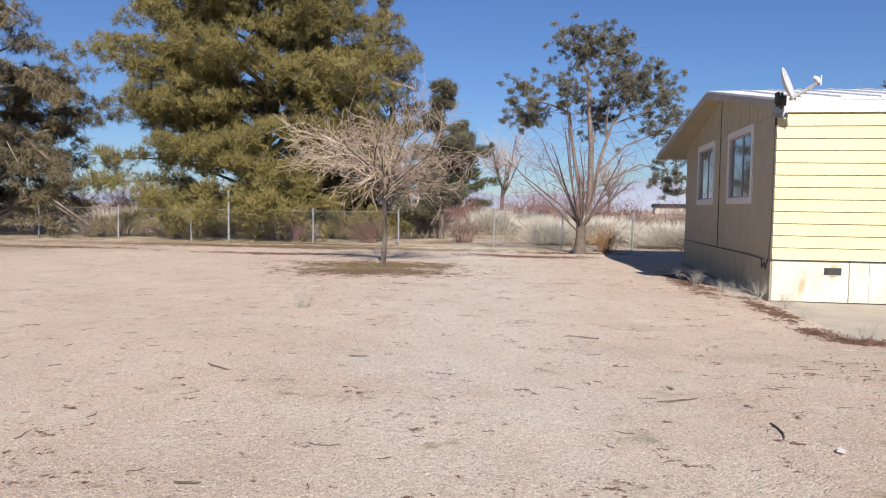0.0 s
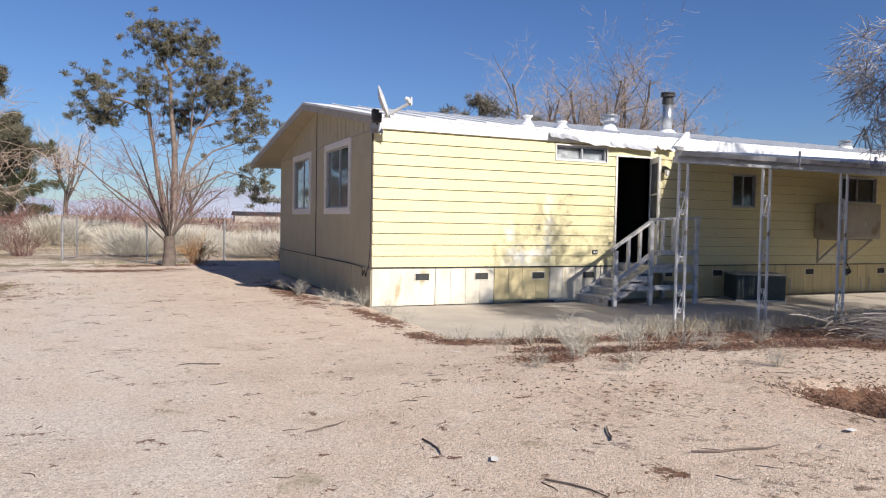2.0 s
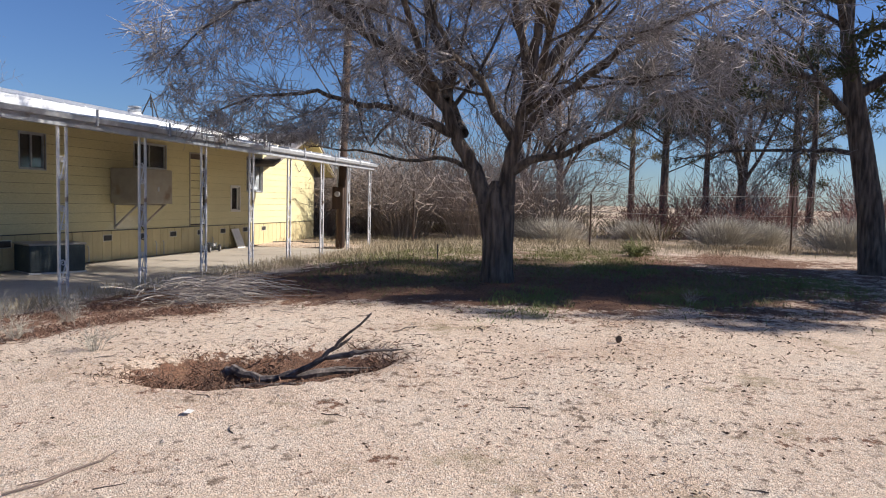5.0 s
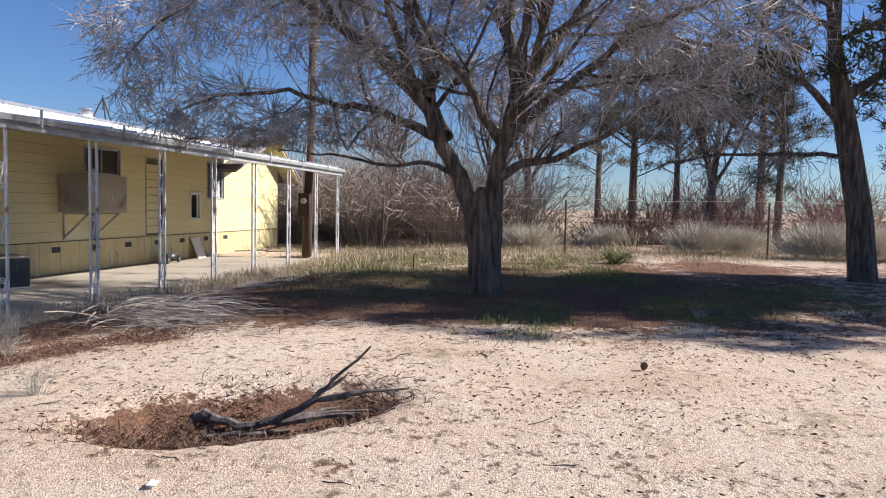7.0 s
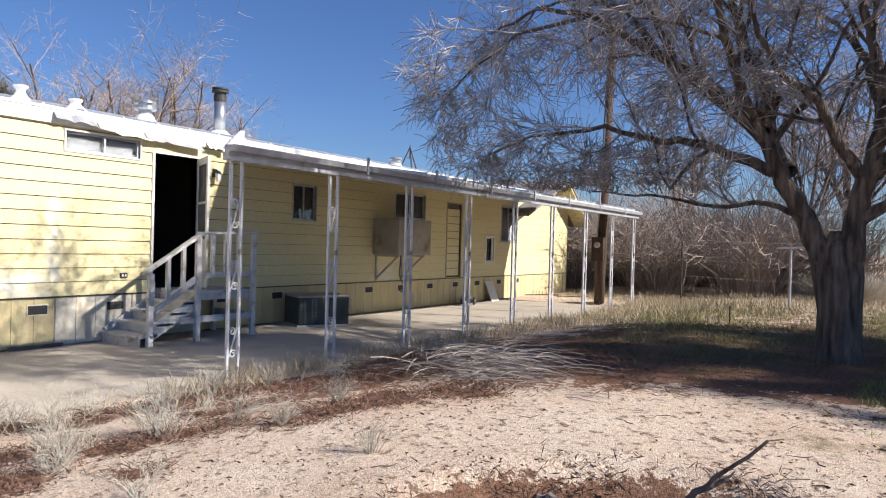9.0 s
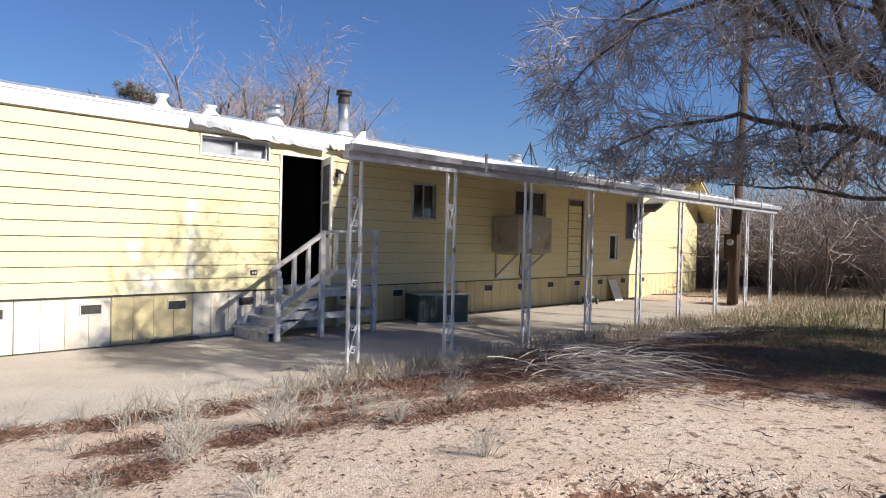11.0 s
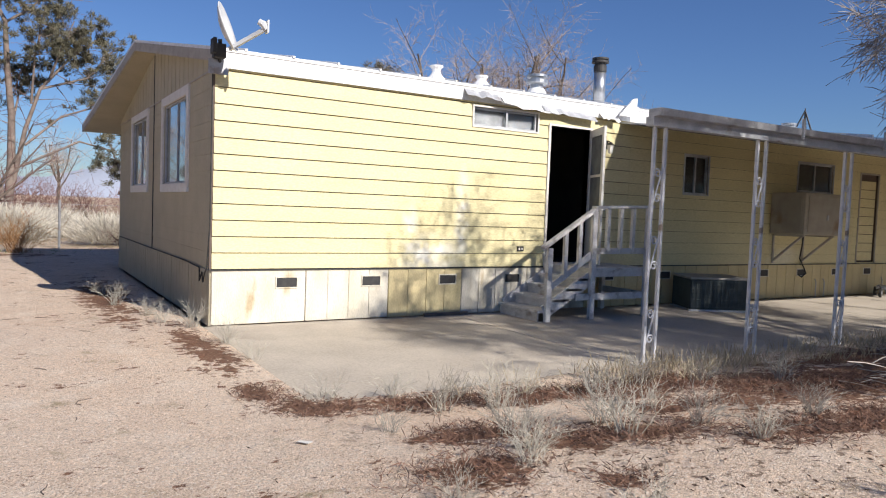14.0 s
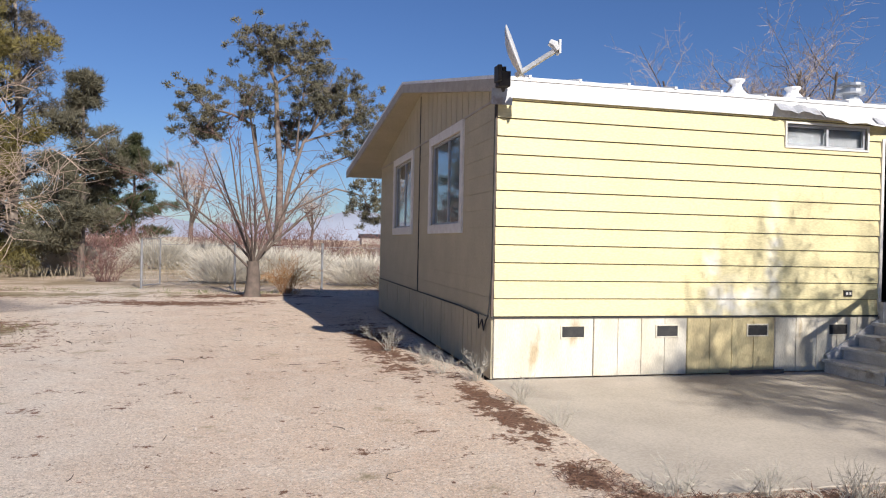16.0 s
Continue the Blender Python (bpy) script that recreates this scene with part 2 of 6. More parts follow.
def pit_r(x, y):
    """Distance from the pit's middle: 1 at its rim."""
    u, v = (x - PIT[0]) * 0.55 - (y - PIT[1]) * 0.83, (x - PIT[0]) * 0.83 + (y - PIT[1]) * 0.55
    return np.sqrt((u / 1.05) ** 2 + (v / 0.60) ** 2)


def height(x, y):
    """The lie of the land: a low rise past the slab, with a shallow dug pit."""
    x, y = np.asarray(x, float), np.asarray(y, float)
    rise = 0.24 * step(x, -3.5, 2.0) * step(-y, 3.9, 7.0) * (1 - 0.5 * step(x, 10, 20)) * (1 - step(-y, 30, 60))
    slab = -0.16 * step(x, -0.15, 0.1) * (1 - step(x, 17.6, 18.2)) * step(y, -3.85, -3.7) * (1 - step(y, 8, 9))
    r = pit_r(x, y)
    pit = -0.19 * (1 - step(r, 0.3, 1.12)) + 0.03 * step(r, 0.8, 1.1) * (1 - step(r, 1.1, 2.0))
    wave = 0.02 * np.sin(x * 1.3 + 0.7 * y) * np.sin(y * 0.9 - x * 0.4)
    far = 0.25 * step(np.hypot(x, y), 40, 90) * np.sin(x * 0.05) * np.cos(y * 0.045)
    near = (1 - step(x, -0.4, 0.2) * (1 - step(x, 18, 19)) * step(y, -4.0, -3.6) * (1 - step(y, 8.6, 9.2)))
    return rise + slab + pit + wave * near + far


def ground_z(x, y):
    return float(height(x, y))


def grid_axis(lo, hi, fine_lo, fine_hi, fine):
    mid = np.arange(fine_lo, fine_hi + fine / 2, fine)
    out, s = [], fine
    v = fine_hi
    while v < hi:
        s *= 1.25
        v += s
        out.append(v)
    low, s, v = [], fine, fine_lo
    while v > lo:
        s *= 1.25
        v -= s
        low.append(v)
    return np.concatenate([low[::-1], mid, out])


MAT_SPOTS = [(0.0, -5.93, 0.44, 0.34), (-0.18, -3.95, 0.36, 0.4), (-0.42, -3.5, 0.22, 0.25), (0.45, -5.25, 0.5, 0.33), (0.95, -5.75, 0.42, 0.3), (1.4, -5.95, 0.5, 0.28), (2.1, -6.4, 0.6, 0.33), (2.9, -6.5, 0.6, 0.4), (3.6, -6.9, 0.6, 0.4),
             (0.54, -6.46, 0.2, 0.17), (0.6, -4.2, 0.7, 0.26), (1.6, -4.4, 0.8, 0.3), (2.7, -4.7, 0.9, 0.4), (3.8, -5.3, 0.9, 0.5), (2.2, -5.4, 0.5, 0.2)]
# spots around (8, -9) are litter that also darkens the trees' shade band
LITTER_SPOTS = MAT_SPOTS + [(3.3, -5.6, 1.6, 0.6),
                (5.0, -6.8, 1.6, 0.8), (6.6, -7.2, 2.6, 1.6), (8.2, -9.4, 3.0, 2.0), (9.8, -12.0, 2.4, 1.8), (7.5, -11.5, 3.5, 0.9), (12.5, -12.0, 4.0, 1.0), (16.5, -14.5, 5.0, 1.3), (2.4, -4.5, 2.0, 0.3),
                (-3.0, 11.5, 2.6, 0.8), (-13, 13.6, 6, 1.0), (6.5, -4.6, 3.0, 0.5), (0.5, -4.1, 1.0, 0.2), (-8.1, 5.0, 2.8, 1.3), (4.2, -5.4, 3.0, 1.0), (8.0, -7.5, 4.0, 1.6), (-0.9, 3.0, 0.5, 3.5), (-15, 11.5, 9, 1.3), (-21, 8.5, 6, 0.9), (-4.5, 9.5, 3, 1.0), (-12, 8.0, 4, 0.6), (-7.8, 3.0, 2.6, 1.6), (9.5, -9.5, 4.0, 1.5), (8.0, -12.8, 3.5, 0.8), (-0.45, -1.5, 0.3, 2.2)]
GRASS_SPOTS = [(9.5, -8.0, 3.6, 1.8), (13.0, -6.5, 3.5, 2.0), (12.0, -10.2, 4.0, 1.4), (9.0, -13.2, 3.0, 1.0), (16.5, -6.5, 4.0, 2.2), (17, -10.5, 5.0, 2.0),
               (6.0, -10.6, 1.6, 0.35), (-8.0, 4.5, 2.4, 1.2), (-7.7, 3.2, 2.2, 1.3), (-11.0, 12.0, 9, 1.2)]


def spots(x, y, places):
    out = np.zeros_like(x)
    for cx, cy, a, b in places:
        out = np.maximum(out, 1.15 - np.sqrt(((x - cx) / a) ** 2 + ((y - cy) / b) ** 2))
    return np.clip(out, 0, 1)


def make_ground():
    xs, ys = grid_axis(-1800, 1800, -13, 24, 0.13), grid_axis(-1800, 1800, -17, 17, 0.13)
    X, Y = np.meshgrid(xs, ys)
    Z = height(X, Y)
    nx, ny = len(xs), len(ys)
    i = np.arange(nx * ny).reshape(ny, nx)
    faces = np.stack([i[:-1, :-1], i[:-1, 1:], i[1:, 1:], i[1:, :-1]], -1).reshape(-1, 4)
    me = bpy.data.meshes.new("ground")
    me.from_pydata(np.stack([X, Y, Z], -1).reshape(-1, 3).tolist(), [], faces.tolist())
    wild = step(Y, 13.6, 15.5) + step(np.hypot(X - 5, Y + 2), 22, 30) + step(X, 18.5, 21)
    # the slanted litter ellipse also paints the trees' shade band darker
    for name, val in (("litter", np.clip(spots(X, Y, LITTER_SPOTS) * 0.95 + 1.35 * (1 - step(pit_r(X, Y), 0.6, 1.08)) + 0.85 * np.clip(1.5 - np.hypot((0.9 * (X - 8.0) + 0.43 * (Y + 9.2)) / 2.3, (-0.43 * (X - 8.0) + 0.9 * (Y + 9.2)) / 4.2), 0, 1) + 0.55 * step(X + 0.25 * np.sin(Y * 1.7), 4.7, 6.6) * (1 - step(X, 17, 20)) * step(-Y, 4.6, 6.0) * (1 - step(-Y, 19, 23)), 0, 2)), ("grass", spots(X, Y, GRASS_SPOTS)), ("wild", np.clip(wild, 0, 1)),
                      ("track", np.exp(-((X + 4.2 + 0.12 * (Y + 6)) / 1.6) ** 2) * step(Y, -14, -6)),
                      ("damp", spots(X, Y, [(-3.0, -5.15, 0.75, 0.42), (-1.75, -5.45, 0.6, 0.3), (-6.3, 0.6, 0.9, 0.4)])),
                      ("bare", step(X, -2.0, 1.0) * step(-Y, 4, 6))):
        at = me.attributes.new(name, "FLOAT", "POINT")
        at.data.foreach_set("value", np.asarray(val, np.float32).ravel())
    me.polygons.foreach_set("use_smooth", [True] * len(me.polygons))
    m = bpy.data.materials.new("desert_soil")
    m.use_nodes = True
    nt = m.node_tree
    N, L = nt.nodes, nt.links
    p = N["Principled BSDF"]
    tc = N.new("ShaderNodeTexCoord")

    def nz(scale, detail=8.0, rough=0.6):
        n = N.new("ShaderNodeTexNoise")
        n.inputs["Scale"].default_value, n.inputs["Detail"].default_value, n.inputs["Roughness"].default_value = scale, detail, rough
        L.new(tc.outputs["Object"], n.inputs["Vector"])
        return n.outputs["Fac"]

    def rng(fac, lo, hi, a=0.0, b=1.0):
        r = N.new("ShaderNodeMapRange")
        for k, v in (("From Min", lo), ("From Max", hi), ("To Min", a), ("To Max", b)):
            r.inputs[k].default_value = v
        L.new(fac, r.inputs["Value"])
        return r.outputs["Result"]

    def mix(fac, a, b):
        k = N.new("ShaderNodeMix")
        k.data_type = "RGBA"
        L.new(fac, k.inputs["Factor"])
        for v, s in ((a, k.inputs["A"]), (b, k.inputs["B"])):
            if isinstance(v, tuple):
                s.default_value = (*v, 1)
            else:
                L.new(v, s)
        return k.outputs["Result"]

    def math_node(op, a, b):
        k = N.new("ShaderNodeMath")
        k.operation = op
        for v, s in ((a, k.inputs[0]), (b, k.inputs[1])):
            if isinstance(v, float):
                s.default_value = v
            else:
                L.new(v, s)
        return k.outputs[0]

    def attr(name):
        a = N.new("ShaderNodeAttribute")
        a.attribute_name = name
        return a.outputs["Fac"]

    col = mix(rng(nz(0.45), 0.35, 0.65), (0.60, 0.475, 0.365), (0.565, 0.425, 0.315))
    col = mix(rng(nz(2.2), 0.5, 0.75), col, (0.63, 0.53, 0.43))
    col = mix(math_node("MULTIPLY", attr("track"), rng(nz(1.0), 0.3, 0.7, 0.3, 0.9)), col, (0.60, 0.54, 0.465))
    col = mix(math_node("MULTIPLY", rng(nz(0.9, 9), 0.5, 0.64, 0.0, 0.65), rng(attr("bare"), 0, 1, 0.35, 1.0)), col, (0.47, 0.335, 0.24))
    col = mix(math_node("MULTIPLY", attr("damp"), rng(nz(5.0, 8), 0.3, 0.65, 0.15, 0.8)), col, (0.40, 0.30, 0.22))
    # small stones and crumbs
    vo = N.new("ShaderNodeTexVoronoi")
    vo.inputs["Scale"].default_value = 90
    L.new(tc.outputs["Object"], vo.inputs["Vector"])
    crumb = rng(vo.outputs["Distance"], 0.1, 0.5, 1.0, 0.0)
    hs = N.new("ShaderNodeSeparateColor")
    L.new(vo.outputs["Color"], hs.inputs["Color"])
    col = mix(rng(hs.outputs["Red"], 0.72, 0.9, 0, 0.6), col, (0.32, 0.25, 0.20))
    col = mix(rng(hs.outputs["Green"], 0.75, 0.95, 0, 0.6), col, (0.70, 0.635, 0.56))
    vs = N.new("ShaderNodeTexVoronoi")
    vs.inputs["Scale"].default_value = 42
    L.new(tc.outputs["Object"], vs.inputs["Vector"])
    pick = N.new("ShaderNodeSeparateColor")
    L.new(vs.outputs["Color"], pick.inputs["Color"])
    pebble = math_node("MULTIPLY", rng(vs.outputs["Distance"], 0.2, 0.34, 1.0, 0.0), rng(pick.outputs["Blue"], 0.72, 0.76))
    col = mix(math_node("MULTIPLY", pebble, 0.5), col, mix(pick.outputs["Green"], (0.27, 0.21, 0.17), (0.66, 0.58, 0.50)))
    grit = N.new("ShaderNodeHueSaturation")
    L.new(col, grit.inputs["Color"])
    L.new(math_node("MULTIPLY", rng(nz(95, 4, 0.8), 0.3, 0.7, 0.80, 1.42), rng(nz(28, 6, 0.7), 0.3, 0.7, 0.86, 1.22)), grit.inputs["Value"])
    col = grit.outputs["Color"]
    # thin dark scatter of twigs and needles
    scatter = math_node("MULTIPLY", rng(nz(11.0, 10, 0.7), 0.545, 0.61), rng(math_node("ADD", nz(0.7), rng(attr("bare"), 0, 1, -0.12, 0.1)), 0.42, 0.6))
    col = mix(math_node("MULTIPLY", scatter, 0.85), col, (0.15, 0.10, 0.07))
    lit = rng(math_node("ADD", math_node("ADD", attr("litter"), rng(nz(13, 8, 0.75), 0.3, 0.7, -0.5, 0.5)), rng(nz(2.6, 10, 0.72), 0.25, 0.75, -0.85, 0.85)), 0.42, 0.56, 0, 0.94)
    litcol = mix(rng(nz(40, 8, 0.8), 0.38, 0.62), (0.05, 0.027, 0.018), (0.29, 0.145, 0.088))
    col = mix(lit, col, litcol)
    gr = rng(math_node("ADD", attr("grass"), rng(nz(1.8, 10, 0.7), 0.25, 0.75, -0.8, 0.8)), 0.3, 0.7, 0, 0.85)
    grcol = mix(rng(nz(14, 6), 0.35, 0.65), (0.20, 0.185, 0.085), (0.30, 0.235, 0.14))
    col = mix(math_node("MULTIPLY", gr, rng(lit, 0.0, 1.0, 1.0, 0.45)), col, grcol)
    wl = math_node("MULTIPLY", attr("wild"), rng(nz(0.5, 9, 0.7), 0.35, 0.6))
    col = mix(wl, col, mix(rng(nz(3, 8), 0.35, 0.65), (0.27, 0.20, 0.125), (0.36, 0.28, 0.18)))
    L.new(col, p.inputs["Base Color"])
    p.inputs["Roughness"].default_value = 0.97
    p.inputs["Specular IOR Level"].default_value = 0.15
    b1, b2 = N.new("ShaderNodeBump"), N.new("ShaderNodeBump")
    b1.inputs["Strength"].default_value, b1.inputs["Distance"].default_value = 0.8, 0.03
    b2.inputs["Strength"].default_value, b2.inputs["Distance"].default_value = 0.8, 0.008
    L.new(nz(16.0, 12, 0.72), b1.inputs["Height"])
    L.new(math_node("ADD", crumb, math_node("MULTIPLY", pebble, 1.5)), b2.inputs["Height"])
    L.new(b1.outputs["Normal"], b2.inputs["Normal"])
    L.new(b2.outputs["Normal"], p.inputs["Normal"])
    me.materials.append(m)
    return tagged(new("ground", me), "sandy gravel yard with pine litter and sparse grass", "ground", kind="structure")


make_ground()


# ---- the mobile home ----
HOME_L, HOME_W, SKIRT_Z, EAVE_Z, LAP = 18.75, 8.5, 0.674, 3.16, 0.2032
RIDGE_Y, RIDGE_Z = 4.2, 4.17
END_X = 22.3
home = thing("mobile_home", "pale yellow mobile home with lap siding and white roof", "house")

# openings of the long wall: x0, x1, z0, z1
FRONT_OPEN = {"high": (3.76, 4.96, 2.79, 3.07), "door": (5.23, 6.07, 0.74, 2.92), "w2": (8.38, 9.03, 1.98, 2.69), "w3": (11.8, 13.05, 2.18, 2.78),
              "boarded": (14.13, 14.85, 0.70, 2.67), "small": (16.28, 16.74, 1.11, 1.81), "w4": (17.2, 18.2, 1.70, 2.77)}
END_OPEN = {"e1": (1.50, 3.27, 1.76, 2.99), "e2": (4.86, 6.60, 1.76, 2.99)}


def carve(x0, x1, z0, z1, holes):
    """The rectangles that are left of x0..x1, z0..z1 outside the holes."""
    xs = sorted({x0, x1, *[h[i] for h in holes for i in (0, 1) if x0 < h[i] < x1]})
    out = []
    for a, b in zip(xs, xs[1:]):
        spans = [(z0, z1)]
        for h in holes:
            if h[0] <= a + 1e-6 and h[1] >= b - 1e-6:
                nxt = []
                for lo, hi in spans:
                    if h[2] > lo:
                        nxt.append((lo, min(hi, h[2])))
                    if h[3] < hi:
                        nxt.append((max(lo, h[3]), hi))
                spans = [(lo, hi) for lo, hi in nxt if hi - lo > 0.004]
        for lo, hi in spans:
            if out and out[-1][1] == a and out[-1][2:] == (lo, hi):
                out[-1] = (out[-1][0], b, lo, hi)
            else:
                out.append((a, b, lo, hi))
    return out


def lap_board(name, a, b, lo, hi, z0, lap, side, depth, material, parent, gap=0.006):
    """One lap board; side 'y' is the long wall, 'x' the end wall. The lower edge stands proud."""
    def proud(z):
        return 0.004 + depth * (1 - (z - z0) / lap)
    lo = lo + (gap if lo < z0 + 0.001 else 0.0)
    outline = [(0.0, lo), (-proud(lo), lo), (-proud(hi), hi), (0.0, hi)]
    if side == "y":
        s = Shape().prism(outline, a, b, "x")
    else:
        s = Shape()
        s.prism(outline, a, b, "y")
    return part(name, s, material, parent)


# backing coloured dark so the gaps between boards draw the laps' shadow lines
wall_front = Shape()
for a, b, lo, hi in carve(0.0, END_X, 0.0, 3.3, list(FRONT_OPEN.values())):
    wall_front.box(a, b, 0.0, 0.12, lo, hi)
wall_front = part("wall", wall_front, STICK, home, "pale yellow lap-sided long wall, backing darkened for lap shadow lines")
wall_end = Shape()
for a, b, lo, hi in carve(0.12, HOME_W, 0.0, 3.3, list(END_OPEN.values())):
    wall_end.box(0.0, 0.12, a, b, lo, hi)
wall_end = part("wall", wall_end, SHADE_TAN, home)
rest = Shape().box(0.12, END_X, HOME_W - 0.12, HOME_W, 0, 3.3).box(END_X - 0.12, END_X, 0.12, HOME_W - 0.12, 0, 3.3)
part("wall", rest, YELLOW, home)
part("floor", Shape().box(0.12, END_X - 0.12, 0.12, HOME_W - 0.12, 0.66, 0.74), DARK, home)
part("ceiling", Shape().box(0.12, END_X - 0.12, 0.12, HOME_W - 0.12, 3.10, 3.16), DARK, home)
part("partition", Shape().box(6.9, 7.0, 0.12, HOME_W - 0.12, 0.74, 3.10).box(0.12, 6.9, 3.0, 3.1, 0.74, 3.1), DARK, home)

rows_n = 13
for r in range(rows_n):
    z0 = SKIRT_Z + r * LAP
    z1 = min(z0 + LAP, 3.24)
    if z1 - z0 < 0.02:
        continue
    for c0, c1, depth, gap in ((0.0, 7.0, 0.022, 0.010), (7.004, 11.0, 0.018, 0.006), (11.004, END_X, 0.010, 0.003)):
        for a, b, lo, hi in carve(c0, c1, z0, z1, list(FRONT_OPEN.values())):
            lap_board("siding_board", a, b, lo, hi, z0, LAP, "y", depth, YELLOW, wall_front, gap)
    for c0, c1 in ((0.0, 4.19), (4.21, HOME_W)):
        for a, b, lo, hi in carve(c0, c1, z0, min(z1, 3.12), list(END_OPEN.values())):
            lap_board("siding_board", a, b, lo, hi, z0, LAP, "x", 0.004, SHADE_TAN, wall_end)
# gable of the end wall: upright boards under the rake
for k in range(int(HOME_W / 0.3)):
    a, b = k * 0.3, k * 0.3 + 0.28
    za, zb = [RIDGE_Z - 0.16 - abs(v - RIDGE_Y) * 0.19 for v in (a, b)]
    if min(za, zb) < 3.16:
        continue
    part("gable_board", Shape().prism([(a, 3.125), (b, 3.125), (b, zb), (a, za)], -0.012, 0.05, "x"), SHADE_TAN, wall_end)
part("seam_strip", Shape().box(-0.02, 0.0, 4.19, 4.21, SKIRT_Z, 3.95), BLACK, home, "dark seam between the two halves")
part("gable_band", Shape().box(-0.022, 0.0, 0.0, HOME_W, 3.115, 3.135), FASCIA, home)
part("corner_trim", Shape().box(-0.028, 0.0, -0.006, 0.03, SKIRT_Z, 3.2), STICK, home)

# skirting panels with vertical grooves and vents
VENTS = [0.96, 2.17, 3.41, 4.59, 6.6, 8.0, 10.85, 12.1, 13.35, 14.6, 15.8, 17.1, 18.3]


def skirt_panel(a, b, side, material, plank=0.3):
    s = Shape()
    if side == "y":
        s.box(a, b, -0.008, 0.0, -0.02, SKIRT_Z - 0.012)
    else:
        s.box(-0.008, 0.0, a, b, -0.03, SKIRT_Z - 0.012)
    panel = part("skirting_panel", s, material, home)
    v = a
    while v < b - 0.05:
        w = min(v + plank, b)
        if side == "y":
            s = Shape().box(v + 0.005, w - 0.005, -0.018, -0.008, -0.015, SKIRT_Z - 0.014)
        else:
            s = Shape().box(-0.018, -0.008, v + 0.005, w - 0.005, -0.03, SKIRT_Z - 0.014)
        part("plank", s, material, panel)
        v = w
    return panel


edges = [0.0]
while edges[-1] < END_X - 0.3:
    edges.append(min(edges[-1] + 1.22, END_X))
for i, (a, b) in enumerate(zip(edges, edges[1:])):
    skirt_panel(a + 0.004, b - 0.004, "y", SKIRT_Y if i == 2 or i > 4 else SKIRT, 1.22 if i == 0 else 0.305)
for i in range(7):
    skirt_panel(i * 1.215 + 0.004, (i + 1) * 1.215 - 0.004, "x", SHADE_TAN, 0.2)
part("skirting_rail", Shape().box(-0.03, END_X, -0.034, -0.0185, SKIRT_Z - 0.014, SKIRT_Z + 0.002), BLACK, home)
for vx in VENTS:
    vent = part("skirting_vent", Shape().box(vx - 0.14, vx + 0.14, -0.0225, -0.0185, 0.435, 0.565), BLACK, home, "dark foundation vent")
    fr = Shape()
    fr.box(vx - 0.15, vx + 0.15, -0.030, -0.0185, 0.562, 0.577).box(vx - 0.15, vx + 0.15, -0.030, -0.0185, 0.423, 0.438)
    fr.box(vx - 0.15, vx - 0.137, -0.030, -0.0185, 0.438, 0.562).box(vx + 0.137, vx + 0.15, -0.030, -0.0185, 0.438, 0.562)
    part("vent_frame", fr, SKIRT, vent)

# roof: two slopes with overhangs, fascia, soffit and standing seams
RX0 = -0.52


def slope_y(y):
    return RIDGE_Z - abs(y - RIDGE_Y) * (RIDGE_Z - 3.37) / (RIDGE_Y + 0.1)


def slant(shape):
    """The end overhang widens from the front eave to the rear."""
    shape.v = [(-0.05 - 0.068 * (y + 0.1) + (x - RX0), y, z) if x < RX0 + 0.1 else (x, y, z) for x, y, z in shape.v]
    return shape


roof = part("roof", slant(Shape().prism([(-0.065, 3.337), (RIDGE_Y, RIDGE_Z - 0.05), (9.5, 3.12), (9.5, 3.16), (RIDGE_Y, RIDGE_Z), (-0.065, 3.377)], RX0, HOME_L, "x")), ROOF, home, "white coated low metal roof")
for k in range(32):
    x = 0.35 + k * 0.61
    if x < HOME_L:
        part("roof_seam", Shape().bar((x, -0.08, 3.385), (x, RIDGE_Y, RIDGE_Z + 0.015), 0.03, 0.03), ROOF, roof)
part("front_fascia", Shape().box(-0.03, HOME_L, -0.052, -0.03, 3.14, 3.352), ROOF, home, "white eave fascia")
rake = Shape()
for a, b, za, zb in ((-0.1, RIDGE_Y, 3.33, RIDGE_Z - 0.04), (RIDGE_Y, 9.5, RIDGE_Z - 0.04, 3.12)):
    rake.prism([(a, za), (b, zb), (b, zb - 0.14), (a, za - 0.14)], RX0, RX0 + 0.03, "x")
part("rake_fascia", slant(rake), FASCIA, home)
part("soffit", slant(Shape().prism([(-0.08, 3.19), (RIDGE_Y, RIDGE_Z - 0.17), (9.45, 2.99), (9.45, 3.0), (RIDGE_Y, RIDGE_Z - 0.155), (-0.08, 3.2)], RX0 + 0.03, 0.0, "x")), SHADE_TAN, home)
part("rear_soffit", Shape().prism([(8.5, 3.16), (9.45, 2.99), (9.45, 3.0), (8.5, 3.18)], 0.0, HOME_L, "x"), SHADE_TAN, home)

# far gabled wing
wing = [(HOME_L - 1.0, 2.50), (20.9, 3.78), (23.0, 2.35)]
part("wing_gable", Shape().prism([(HOME_L - 0.2, 3.301), (20.0, 3.301), (20.9, 3.70), (21.6, 3.301), (END_X, 3.301), (END_X, 2.9), (HOME_L, 2.9)], -0.02, 0.1, "y"), YELLOW, home)
wroof = Shape()
for (a, za), (b, zb) in zip(wing, wing[1:]):
    wroof.prism([(a, za + 0.55), (b, zb + 0.55), (b, zb + 0.63), (a, za + 0.63)] if False else [(a, za), (b, zb), (b, zb + 0.09), (a, za + 0.09)], -0.65, 9.2, "y")
part("wing_roof", wroof, SHINGLE, home, "grey shingled roof of the far wing")
part("wing_soffit", Shape().prism([(20.9, 3.76), (22.95, 2.36), (22.95, 2.33), (20.9, 3.70)], -0.62, -0.02, "y"), YELLOW, home)


